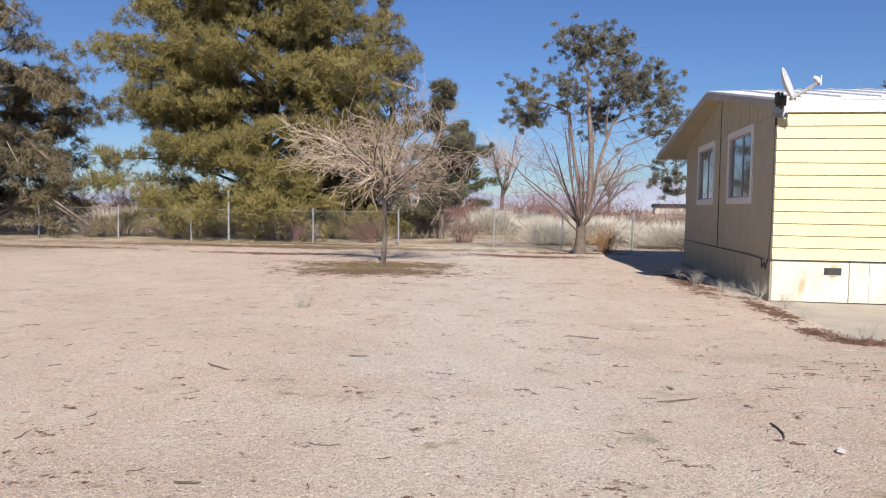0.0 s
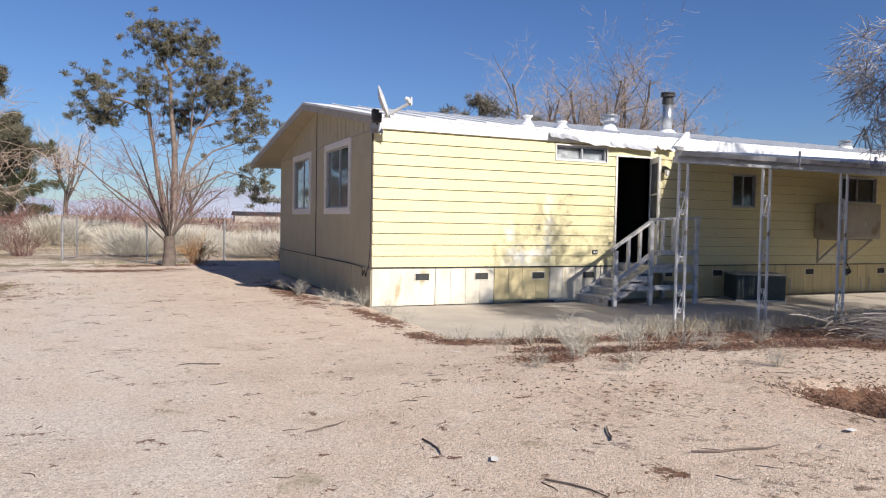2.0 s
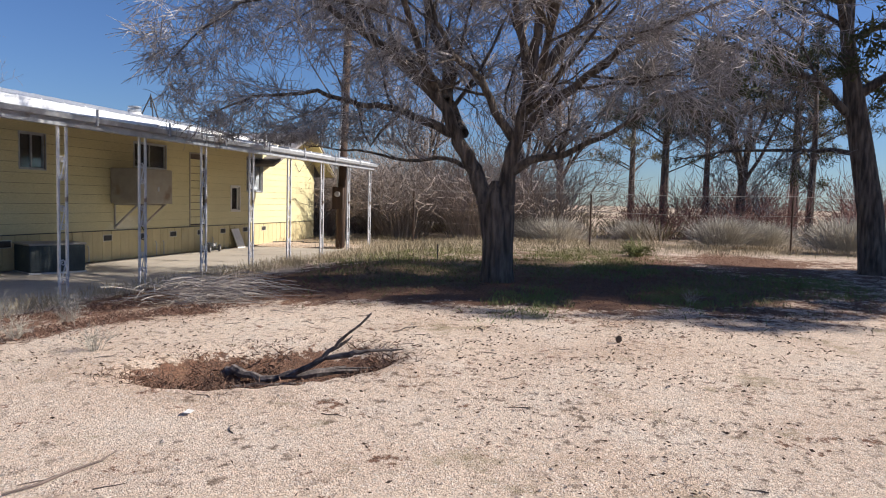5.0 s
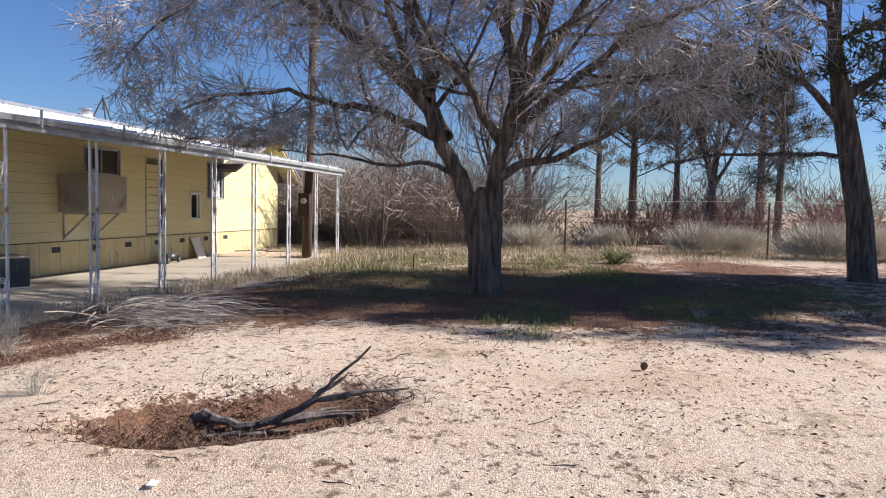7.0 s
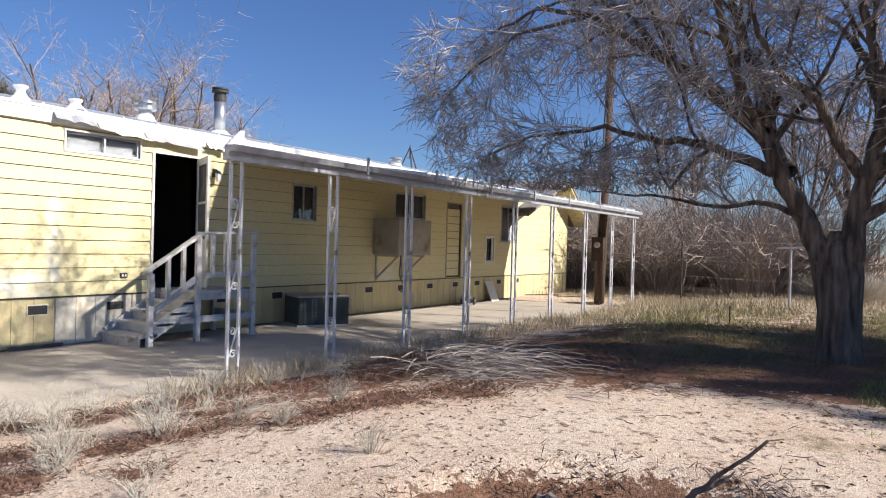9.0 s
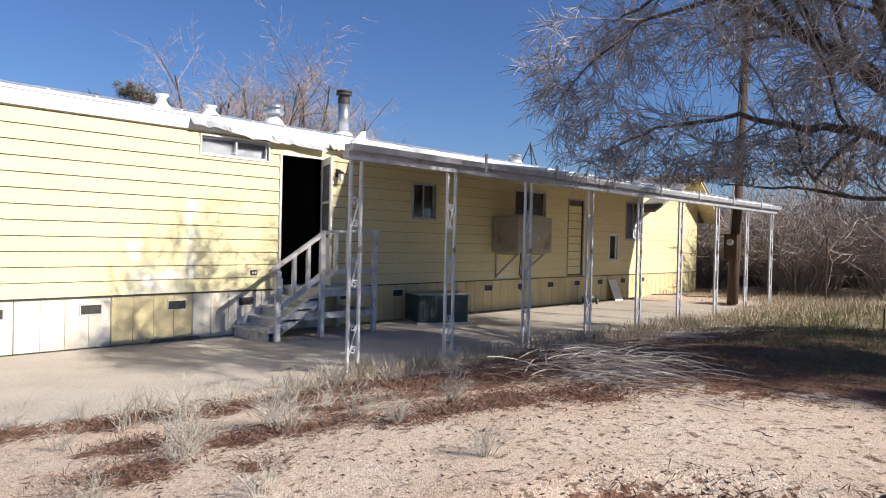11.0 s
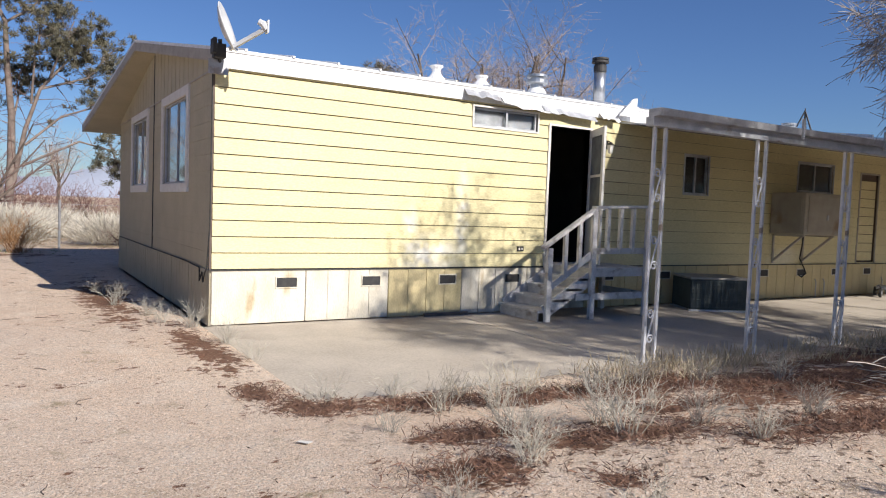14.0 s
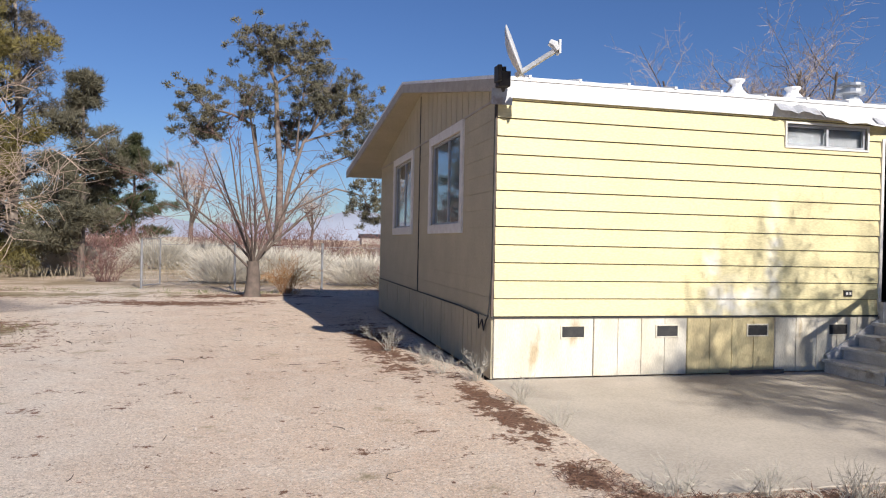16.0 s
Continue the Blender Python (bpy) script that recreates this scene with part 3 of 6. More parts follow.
def paint_patches(m):
    """Pale touched-up streaks on the siding left of the door."""
    nt = m.node_tree
    N, L = nt.nodes, nt.links
    p = N["Principled BSDF"]
    src = p.inputs["Base Color"].links[0].from_socket
    tc = N.new("ShaderNodeTexCoord")
    total = None
    for x, z, a, b in ((3.62, 1.35, 0.13, 0.75), (3.1, 0.85, 0.6, 0.3), (2.75, 1.15, 0.14, 0.45)):
        mp = N.new("ShaderNodeMapping")
        mp.vector_type = "POINT"
        mp.inputs["Location"].default_value = (-x / a, 0, -z / b)
        mp.inputs["Scale"].default_value = (1 / a, 0.0, 1 / b)
        L.new(tc.outputs["Object"], mp.inputs["Vector"])
        ln = N.new("ShaderNodeVectorMath")
        ln.operation = "LENGTH"
        L.new(mp.outputs["Vector"], ln.inputs[0])
        r = N.new("ShaderNodeMapRange")
        r.inputs["From Min"].default_value, r.inputs["From Max"].default_value = 1.2, 0.3
        L.new(ln.outputs["Value"], r.inputs["Value"])
        if total is None:
            total = r.outputs["Result"]
        else:
            mx = N.new("ShaderNodeMath")
            mx.operation = "MAXIMUM"
            L.new(total, mx.inputs[0])
            L.new(r.outputs["Result"], mx.inputs[1])
            total = mx.outputs[0]
    nz = N.new("ShaderNodeTexNoise")
    nz.inputs["Scale"].default_value, nz.inputs["Detail"].default_value = 4.0, 8.0
    L.new(tc.outputs["Object"], nz.inputs["Vector"])
    rr = N.new("ShaderNodeMapRange")
    rr.inputs["From Min"].default_value, rr.inputs["From Max"].default_value = 0.4, 0.6
    L.new(nz.outputs["Fac"], rr.inputs["Value"])
    mul = N.new("ShaderNodeMath")
    mul.operation = "MULTIPLY"
    L.new(total, mul.inputs[0])
    L.new(rr.outputs["Result"], mul.inputs[1])
    k = N.new("ShaderNodeMix")
    k.data_type = "RGBA"
    L.new(mul.outputs[0], k.inputs["Factor"])
    L.new(src, k.inputs["A"])
    k.inputs["B"].default_value = (0.74, 0.71, 0.62, 1)
    L.new(k.outputs["Result"], p.inputs["Base Color"])


paint_patches(YELLOW)


def framed_window(name, x0, x1, z0, z1, side, trim, trim_w, parent, label, mullion=0.5, curtain=False, frame_mat=None):
    """A sliding window in its opening: trim, sash, panes; behind, a curtain, else a shade-dark sheet."""
    frame_mat = frame_mat or TRIM

    def bx(s, a, b, d0, d1, lo, hi):
        return s.box(a, b, d0, d1, lo, hi) if side == "y" else s.box(d0, d1, a, b, lo, hi)
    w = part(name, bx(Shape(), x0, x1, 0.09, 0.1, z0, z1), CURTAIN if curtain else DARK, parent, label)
    s = Shape()
    for a, b, lo, hi in ((x0 - trim_w, x1 + trim_w, z1, z1 + trim_w), (x0 - trim_w, x1 + trim_w, z0 - trim_w, z0), (x0 - trim_w, x0, z0, z1), (x1, x1 + trim_w, z0, z1)):
        bx(s, a, b, -0.035, 0.0, lo, hi)
    part("window_trim", s, trim, w, bevel=0.003)
    s = Shape()
    t = 0.03
    mid = x0 + (x1 - x0) * mullion
    for a, b, lo, hi in ((x0, x1, z1 - t, z1), (x0, x1, z0, z0 + t), (x0, x0 + t, z0 + t, z1 - t), (x1 - t, x1, z0 + t, z1 - t), (mid - t / 2, mid + t / 2, z0 + t, z1 - t)):
        bx(s, a, b, 0.01, 0.05, lo, hi)
    part("sash", s, frame_mat, w)
    for a, b in ((x0 + t, mid - t / 2), (mid + t / 2, x1 - t)):
        pane = part("pane", bx(Shape(), a, b, 0.027, 0.031, z0 + t, z1 - t), GLASS, w)
        pane.visible_shadow = False
    return w


for k in ("e1", "e2"):
    framed_window("window", *END_OPEN[k], "x", TRIM, 0.13, home, "sliding window in wide white trim", 0.45, True, GALV)
framed_window("window", *FRONT_OPEN["high"], "y", TRIM, 0.025, home, "narrow high sliding window in aluminium frame", 0.52, True, GALV)
framed_window("window", *FRONT_OPEN["w2"], "y", GALV, 0.02, home, "dark sliding window under the patio cover", 0.5, False, GALV)
framed_window("window", *FRONT_OPEN["w3"], "y", GALV, 0.02, home, "dark sliding window above the cooler", 0.5, False, GALV)
framed_window("window", *FRONT_OPEN["small"], "y", TRIM, 0.05, home, "small upright window in white trim", 0.9, False, TRIM)
framed_window("window", *FRONT_OPEN["w4"], "y", GALV, 0.02, home, "window covered by a grey screen", 0.5, True, GALV)
bd = part("boarded_door", Shape().box(14.13, 14.85, 0.05, 0.08, 0.70, 2.67), STICK, home, "old doorway closed with yellow boards")
for k in range(9):
    part("board", Shape().box(14.16, 14.82, 0.022, 0.048, 0.74 + k * 0.2, 0.925 + k * 0.2), YELLOW, bd)
part("frame_strip", Shape().box(14.10, 14.13, -0.03, 0.0, 0.68, 2.7).box(14.85, 14.88, -0.03, 0.0, 0.68, 2.7).box(14.13, 14.85, -0.03, 0.0, 2.67, 2.7), FASCIA, bd)

# door frame and the open door leaf
dfr = Shape().box(5.19, 5.23, -0.035, 0.12, 0.72, 2.95).box(6.07, 6.11, -0.035, 0.12, 0.72, 2.95).box(5.23, 6.07, -0.035, 0.12, 2.92, 2.95).box(5.23, 6.07, -0.04, 0.12, 0.70, 0.74)
part("door_frame", dfr, TRIM, home, "white metal door frame")
leaf = new("door_leaf", None)
leaf.parent = home
leaf.matrix_basis = pose(6.06, -0.04, 0.0, 0, 0, 180 + 63)
ls = Shape().box(0.0, 0.82, -0.02, 0.02, 0.76, 1.55).box(0.0, 0.1, -0.02, 0.02, 1.55, 2.9).box(0.72, 0.82, -0.02, 0.02, 1.55, 2.9).box(0.1, 0.72, -0.02, 0.02, 2.78, 2.9).box(0.1, 0.72, -0.02, 0.02, 2.13, 2.17)
tagged(leaf, "white door standing half open, with two glass lights")
part("leaf_panel", ls, TRIM, leaf, bevel=0.004)
for lo, hi in ((1.55, 2.13), (2.17, 2.78)):
    part("pane", Shape().box(0.1, 0.72, -0.004, 0.004, lo, hi), DOOR_PANE, leaf)
part("door_knob", Shape().tube([(0.75, -0.08, 1.62), (0.75, -0.05, 1.62), (0.75, 0.05, 1.62), (0.75, 0.08, 1.62)], [0.02, 0.028, 0.028, 0.02], 8), GALV, leaf)

# ---- concrete slab ----
slab = tagged(new("patio_slab"), "weathered grey concrete patio slab", "patio", kind="structure")
cuts = [-0.1, 3.5, 7.1, 10.7, 14.3, 17.4]
for a, b in zip(cuts, cuts[1:]):
    part("slab_section", Shape().box(a + 0.004, b - 0.004, -3.8, -0.02, -0.15, -0.03), CONC, slab, bevel=0.008)

# ---- patio cover ----
cover = thing("patio_cover", "long metal patio cover on scrolled wrought-iron posts", "patio cover")
BY, BZ0, BZ1 = -3.80, 2.45, 2.62
beam = Shape().box(3.42, 18.3, BY - 0.05, BY + 0.05, BZ0, BZ0 + 0.09)
part("beam", beam, GALV, cover, "dull galvanised front beam")
part("front_gutter", Shape().prism([(BY - 0.05, BZ0 + 0.09), (BY - 0.13, BZ0 + 0.10), (BY - 0.15, BZ1), (BY + 0.02, BZ1), (BY + 0.02, BZ0 + 0.09)], 3.42, 18.35, "x"), GALV, cover)
n_pan = 19
for k in range(n_pan):
    a = 6.75 + k * 0.61
    s = Shape().prism([(BY - 0.1, BZ1 + 0.004), (0.0, 3.10), (0.0, 3.125), (BY - 0.1, BZ1 + 0.03)], a, a + 0.6, "x")
    s.prism([(BY - 0.1, BZ1 + 0.03), (0.0, 3.125), (0.0, 3.165), (BY - 0.1, BZ1 + 0.07)], a + 0.565, a + 0.6, "x")
    pan = part("roof_panel", s, GALV if k % 5 == 3 else ROOF, cover)
    # dark sheet added below each panel to deepen the shade on the patio
    part("underside", Shape().prism([(BY + 0.03, BZ1 + 0.012), (-0.04, 3.088), (-0.04, 3.093), (BY + 0.03, BZ1 + 0.017)], a, a + 0.6, "x"), UNDER, pan, "dark sheet added to deepen the patio shade")


def scroll(cx, cz, r, flip):
    """A spiral in the plane of the post."""
    pts = []
    for i in range(22):
        t = i / 21
        a = t * 2.6 * math.pi
        rr = r * (1 - 0.75 * t)
        pts.append((cx + flip * (rr * math.cos(a) - r * 0.1), 0.0, cz + rr * math.sin(a)))
    return pts


def make_post():
    post = new("post")
    for sx in (-0.08, 0.08):
        part("tube", Shape().box(sx - 0.017, sx + 0.017, -0.017, 0.017, 0.0, 2.48), POSTW, post, bevel=0.002)
    for z in (0.28, 1.05, 1.75):
        for dz, flip in ((0.0, 1), (0.26, -1)):
            part("scroll", Shape().tube(scroll(flip * 0.012, z + dz, 0.052, flip), 0.0085, 5), POSTW, post)
        part("scroll_bar", Shape().tube([(-0.06, 0, z - 0.06), (-0.02, 0, z + 0.05), (0.03, 0, z + 0.2), (0.065, 0, z + 0.32)], 0.0085, 5), POSTW, post)
    part("foot", Shape().box(-0.11, 0.11, -0.035, 0.035, -0.001, 0.008), POSTW, post)
    return post


first = make_post()
first.parent = cover
first.matrix_basis = pose(3.60, BY + 0.02, -0.03)
for i, x in enumerate((5.27, 7.03, 8.83, 10.64, 12.44, 14.38, 16.27, 18.07)):
    copy_thing(first, pose(x, BY + 0.02, -0.03, 0, 0, random.uniform(-2, 2)))
for x in (5.27, 7.03, 8.83, 10.64, 12.44, 14.38, 16.27):
    part("panel_stub", Shape().box(x + 0.5, x + 0.53, BY - 0.16, BY - 0.13, BZ0 + 0.05, BZ1 + 0.12), GALV, cover)

# ---- porch steps ----
steps = thing("porch_steps", "weathered white wooden porch steps with slatted railing", "steps")
for k in range(4):
    x0, z1 = 4.40 + k * 0.23, 0.135 + k * 0.15
    if k == 0:
        x0 -= 0.05
    part("tread", Shape().box(x0 - 0.03, x0 + 0.28, -1.02, -0.06, z1 - 0.04, z1), GREYW, steps, bevel=0.004)
    part("riser", Shape().box(x0, x0 + 0.025, -0.98, -0.08, (z1 - 0.15 if k else -0.03), z1 - 0.04), GREYW, steps)
part("deck_frame", Shape().box(5.30, 6.45, -1.0, -0.96, 0.60, 0.70).box(6.41, 6.45, -0.96, -0.06, 0.60, 0.70).box(5.30, 5.34, -0.96, -0.06, 0.56, 0.70), GREYW, steps)
for k in range(7):
    part("deck_board", Shape().box(5.27, 6.48, -1.02 + k * 0.14, -1.02 + k * 0.14 + 0.13, 0.702, 0.735), GREYW, steps, bevel=0.003)
for px, py, top in ((4.47, -1.04, 1.03), (5.30, -1.04, 1.58), (6.42, -1.04, 1.66)):
    part("railing_post", Shape().box(px - 0.045, px + 0.045, py - 0.04, py + 0.02, -0.03, top), GREYW, steps, bevel=0.004)
part("railing_post", Shape().box(6.37, 6.45, -0.14, -0.06, -0.03, 0.6), GREYW, steps, bevel=0.004)
part("stringer", Shape().bar((4.44, -1.0, 0.10), (5.36, -1.0, 0.62), 0.04, 0.2), GREYW, steps)
part("stringer", Shape().bar((4.44, -0.05, 0.10), (5.36, -0.05, 0.62), 0.03, 0.2), GREYW, steps)
part("handrail", Shape().bar((4.36, -1.03, 1.03), (5.34, -1.03, 1.62), 0.10, 0.045), GREYW, steps, bevel=0.004)
part("handrail", Shape().bar((5.30, -1.03, 1.64), (6.52, -1.03, 1.69), 0.11, 0.045), GREYW, steps, bevel=0.004)
part("lower_rail", Shape().bar((4.47, -1.03, 0.44), (5.30, -1.03, 0.95), 0.04, 0.09), GREYW, steps)
part("lower_rail", Shape().bar((5.30, -1.03, 0.99), (6.42, -1.03, 1.0), 0.04, 0.09), GREYW, steps)
part("brace_rail", Shape().bar((5.0, -1.03, 0.31), (6.42, -1.03, 0.31), 0.04, 0.10), GREYW, steps)
part("brace_rail", Shape().bar((6.41, -1.0, 0.31), (6.41, -0.1, 0.31), 0.04, 0.10), GREYW, steps)
for f in (0.36, 0.68):
    x = 4.47 + f * 0.83
    part("baluster", Shape().box(x - 0.03, x + 0.03, -1.065, -1.015, 0.44 + f * 0.5, 1.08 + f * 0.56), GREYW, steps)
for x in (5.58, 5.84, 6.10):
    part("baluster", Shape().box(x - 0.03, x + 0.03, -1.065, -1.015, 0.98, 1.65), GREYW, steps)
part("wall_rail_post", Shape().box(5.18, 5.22, -0.12, -0.04, 0.55, 0.85), GREYW, steps)

# ---- things on and at the home ----
def spun(profile, sides=16, at=(0, 0, 0)):
    """A turned body from rows of radius and height."""
    s = Shape()
    s.tube([(at[0], at[1], at[2] + z) for r, z in profile], [r for r, z in profile], sides)
    return s


def roof_vent(x, y, h, kind):
    z = slope_y(y) - 0.02
    vent = thing("roof_vent", "white plumbing vent on the roof" if kind == "pipe" else "galvanised roof vent with round cap", "roof vent", (x, y, z))
    if kind == "pipe":
        part("flashing", spun([(0.16, 0.0), (0.15, 0.02), (0.08, 0.09), (0.07, 0.12)], 10), ROOF, vent)
        part("pipe", spun([(0.06, 0.1), (0.06, h - 0.06), (0.1, h - 0.02), (0.1, h)], 10), ROOF, vent)
    else:
        part("flashing", spun([(0.24, 0.0), (0.2, 0.03), (0.15, 0.12), (0.13, 0.14)], 14), ROOF, vent)
        part("pipe", spun([(0.12, 0.13), (0.12, h - 0.12)], 14), STEEL, vent)
        part("cap", spun([(0.19, h - 0.12), (0.2, h - 0.1), (0.2, h - 0.05), (0.12, h - 0.04), (0.12, h), (0.19, h + 0.0), (0.19, h + 0.04), (0.05, h + 0.06)], 16), STEEL, vent)
    return vent


roof_vent(3.32, 0.38, 0.22, "pipe")
roof_vent(4.05, 0.25, 0.17, "pipe")
roof_vent(6.07, 1.47, 0.34, "cap")
roof_vent(15.3, 2.6, 0.22, "cap")
stack = thing("stove_pipe", "tall steel stove pipe with black cap on the roof", "chimney pipe", (9.64, 3.69, slope_y(3.69) - 0.02))
part("collar", spun([(0.26, 0.0), (0.24, 0.03), (0.16, 0.1)], 16), ROOF, stack)
part("flue", spun([(0.135, 0.05), (0.135, 0.82)], 16), STEEL, stack, smooth=True)
part("cap", spun([(0.15, 0.8), (0.15, 0.95), (0.13, 0.96), (0.13, 1.0), (0.2, 1.01), (0.2, 1.05), (0.16, 1.07), (0.19, 1.08), (0.19, 1.12), (0.06, 1.14)], 18), BLACK, stack, "black vented cap")
tri = thing("antenna_tripod", "black steel antenna tripod standing on the roof", "antenna mount", (16.8, 3.14, slope_y(3.14)))
for a in (0.4, 2.5, 4.6):
    part("leg", Shape().tube([(0.33 * math.cos(a), 0.33 * math.sin(a), -0.08 + 0.06 * math.sin(a)), (0.0, 0.0, 0.68)], 0.022, 6), BLACK, tri)
part("mast", Shape().tube([(0, 0, 0.3), (0, 0, 0.74)], 0.018, 6), BLACK, tri)
part("ring", Shape().bar((-0.17, 0.0, 0.33), (0.17, 0.02, 0.33), 0.015, 0.015), BLACK, tri)

# satellite dish at the roof corner
dish = thing("satellite_dish", "grey satellite dish with feed arm on the roof corner", "satellite dish", (0.07, -0.17, 3.24))
nrm = Vector((0.80, -0.42, 0.32)).normalized()
turn_m = nrm.to_track_quat("Z", "Y").to_matrix()
cen = Vector((-0.13, -0.36, 0.25))
bowl = Shape()
rings = [(0.0, 0.0), (0.12, 0.012), (0.24, 0.05), (0.29, 0.075), (0.295, 0.07), (0.24, 0.038), (0.12, 0.0), (0.001, -0.012)]
for r, h in rings:
    for s in range(24):
        a = s * math.pi / 12
        bowl.v.append(tuple(cen + turn_m @ Vector((max(r, 0.001) * math.cos(a) * 0.88, max(r, 0.001) * math.sin(a), h))))
for i in range(len(rings) - 1):
    for s in range(24):
        t = (s + 1) % 24
        bowl.f.append((i * 24 + s, i * 24 + t, (i + 1) * 24 + t, (i + 1) * 24 + s))
part("reflector", bowl, DISH, dish, smooth=True)
part("bracket", Shape().box(-0.14, 0.0, -0.06, 0.06, -0.02, 0.15).box(-0.17, -0.12, -0.12, 0.02, 0.02, 0.2), BLACK, dish, bevel=0.008)
part("mast", Shape().tube([(-0.05, 0.12, -0.12), (-0.05, 0.02, 0.02), (-0.07, -0.03, 0.2)], 0.025, 8), BLACK, dish)
part("foot", Shape().box(-0.18, 0.06, 0.05, 0.068, -0.2, -0.02), GALV, dish, bevel=0.004)
arm_a, arm_b = Vector((-0.02, -0.28, 0.05)), Vector((0.26, -0.66, 0.24))
part("feed_arm", Shape().bar(arm_a, arm_b, 0.035, 0.045), DISH, dish)
part("feed_head", Shape().tube([arm_b + Vector((0.03, -0.02, 0.0)), arm_b + Vector((0.0, 0.0, 0.06)), arm_b + Vector((-0.05, 0.02, 0.09))], [0.03, 0.045, 0.035], 8), DISH, dish)
part("feed_plate", Shape().box(-0.02, 0.0, -0.05, 0.05, -0.05, 0.09, Matrix.Translation(arm_b + Vector((0.05, 0, 0.02)))), GALV, dish)
cable = [(-0.05, -0.08, 3.2), (-0.04, -0.05, 2.9), (-0.03, -0.02, 2.2), (-0.03, -0.02, 1.2), (-0.045, 0.05, 0.68), (-0.05, 0.12, 0.62), (-0.05, 0.2, 0.5), (-0.05, 0.27, 0.62), (-0.04, 0.33, 0.6), (-0.05, 0.4, 0.5), (-0.04, 0.46, 0.66), (-0.03, 1.4, 0.68), (-0.03, 4.0, 0.672), (-0.03, 8.4, 0.665)]
part("cable", Shape().tube(cable, 0.009, 5), RUBBER, home, "black cable stapled along the wall")

# torn flashing under the eave
for k, (a, b, z) in enumerate(((3.55, 4.3, 3.20), (4.2, 5.3, 3.13), (5.0, 6.1, 3.10), (6.2, 6.6, 3.13))):
    s = Shape()
    n = 9
    pts = [(a + (b - a) * i / n, -0.13 - 0.04 * random.random(), z - 0.05 * (i / n) + 0.025 * random.uniform(-1, 1)) for i in range(n + 1)]
    for i, p in enumerate(pts):
        s.v += [p, (p[0], p[1] + 0.10, p[2] + 0.10), (p[0], p[1] + 0.10, p[2] + 0.105), (p[0], p[1], p[2] + 0.006)]
        if i:
            o = (i - 1) * 4
            for q in range(4):
                w = (q + 1) % 4
                s.f.append((o + q, o + 4 + q, o + 4 + w, o + w))
    part("torn_flashing", s, ROOF if k % 2 else GALV, home, "bent strip of torn white flashing")
part("corner_flashing", Shape().prism([(6.55, 3.2), (6.95, 3.2), (6.95, 3.52), (6.85, 3.5)], -0.17, -0.15, "y"), ROOF, home)

# wall lamp and outlet by the door
lamp = thing("wall_lamp", "black lantern wall lamp beside the door, unlit", "lamp", (6.42, -0.03, 2.62))
part("back_plate", Shape().box(-0.04, 0.04, -0.012, 0.02, 0.02, 0.16), BLACK, lamp, bevel=0.004)
part("arm", Shape().tube([(0, 0, 0.12), (0, -0.06, 0.15), (0, -0.1, 0.11)], 0.009, 6), BLACK, lamp)
part("lantern", Shape().tube([(0, -0.1, 0.1), (0, -0.1, 0.07), (0, -0.1, -0.04), (0, -0.1, -0.06)], [0.025, 0.06, 0.045, 0.03], 6), TRIM, lamp, "pale glass lantern body")
part("hood", Shape().tube([(0, -0.1, 0.075), (0, -0.1, 0.13)], [0.075, 0.02], 6), BLACK, lamp)
outlet = thing("wall_outlet", "dark outdoor electrical outlet on the siding", "outlet", (4.72, -0.03, 0.957))
part("plate", Shape().box(-0.06, 0.06, -0.01, 0.02, -0.04, 0.04), BLACK, outlet, bevel=0.003)
for sx in (-0.025, 0.025):
    part("socket", Shape().box(sx - 0.013, sx + 0.013, -0.014, -0.009, -0.016, 0.016), TRIM, outlet)

# evaporative cooler on its brackets
cool = thing("evaporative_cooler", "beige metal evaporative cooler box on wall brackets", "cooler", (10.95, -0.78, 1.30))
part("cabinet", Shape().box(0, 1.3, 0.02, 0.76, 0.0, 0.82), COOLER, cool, bevel=0.015)
part("side_panel", Shape().box(-0.012, 0.0, 0.06, 0.72, 0.05, 0.78), COOLER, cool)
for k in range(13):
    part("louvre", Shape().box(-0.025, -0.012, 0.09, 0.69, 0.09 + k * 0.052, 0.12 + k * 0.052), COOLER, cool)
part("front_panel", Shape().box(0.1, 1.2, 0.008, 0.02, 0.07, 0.76), COOLER, cool, bevel=0.004)
part("latch", Shape().box(0.7, 0.76, -0.004, 0.009, 0.3, 0.4), GALV, cool)
for bx in (0.15, 1.15):
    part("bracket", Shape().bar((bx, 0.1, -0.02), (bx, 0.76, -0.02), 0.04, 0.04).bar((bx, 0.15, -0.03), (bx, 0.75, -0.55), 0.04, 0.04).bar((bx, 0.755, 0.0), (bx, 0.755, -0.6), 0.04, 0.03), FASCIA, cool)
part("hose", Shape().tube([(0.75, 0.5, -0.01), (0.8, 0.55, -0.25), (0.95, 0.68, -0.5), (1.2, 0.72, -0.72), (1.3, 0.74, -0.82), (1.15, 0.74, -0.9), (1.05, 0.75, -0.85)], 0.014, 6), RUBBER, cool, "black drain hose")

# old condenser with wire guard
con = thing("condenser_unit", "dark green air conditioner condenser with wire guard", "condenser", (7.72, -0.84, -0.03), turn=-26.6)
part("case", Shape().box(0.02, 1.03, 0.02, 0.80, 0.03, 0.54), PLASTIC_G, con, bevel=0.012)
part("top", Shape().box(0.0, 1.05, 0.0, 0.82, 0.54, 0.58), FASCIA, con, "dull grey lid", bevel=0.01)
part("base", Shape().box(0.0, 1.05, 0.0, 0.82, 0.0, 0.03), GALV, con)
for k in range(14):
    part("guard_wire", Shape().box(0.05 + k * 0.072, 0.058 + k * 0.072, 0.0, 0.008, 0.04, 0.54), PLASTIC_G, con)
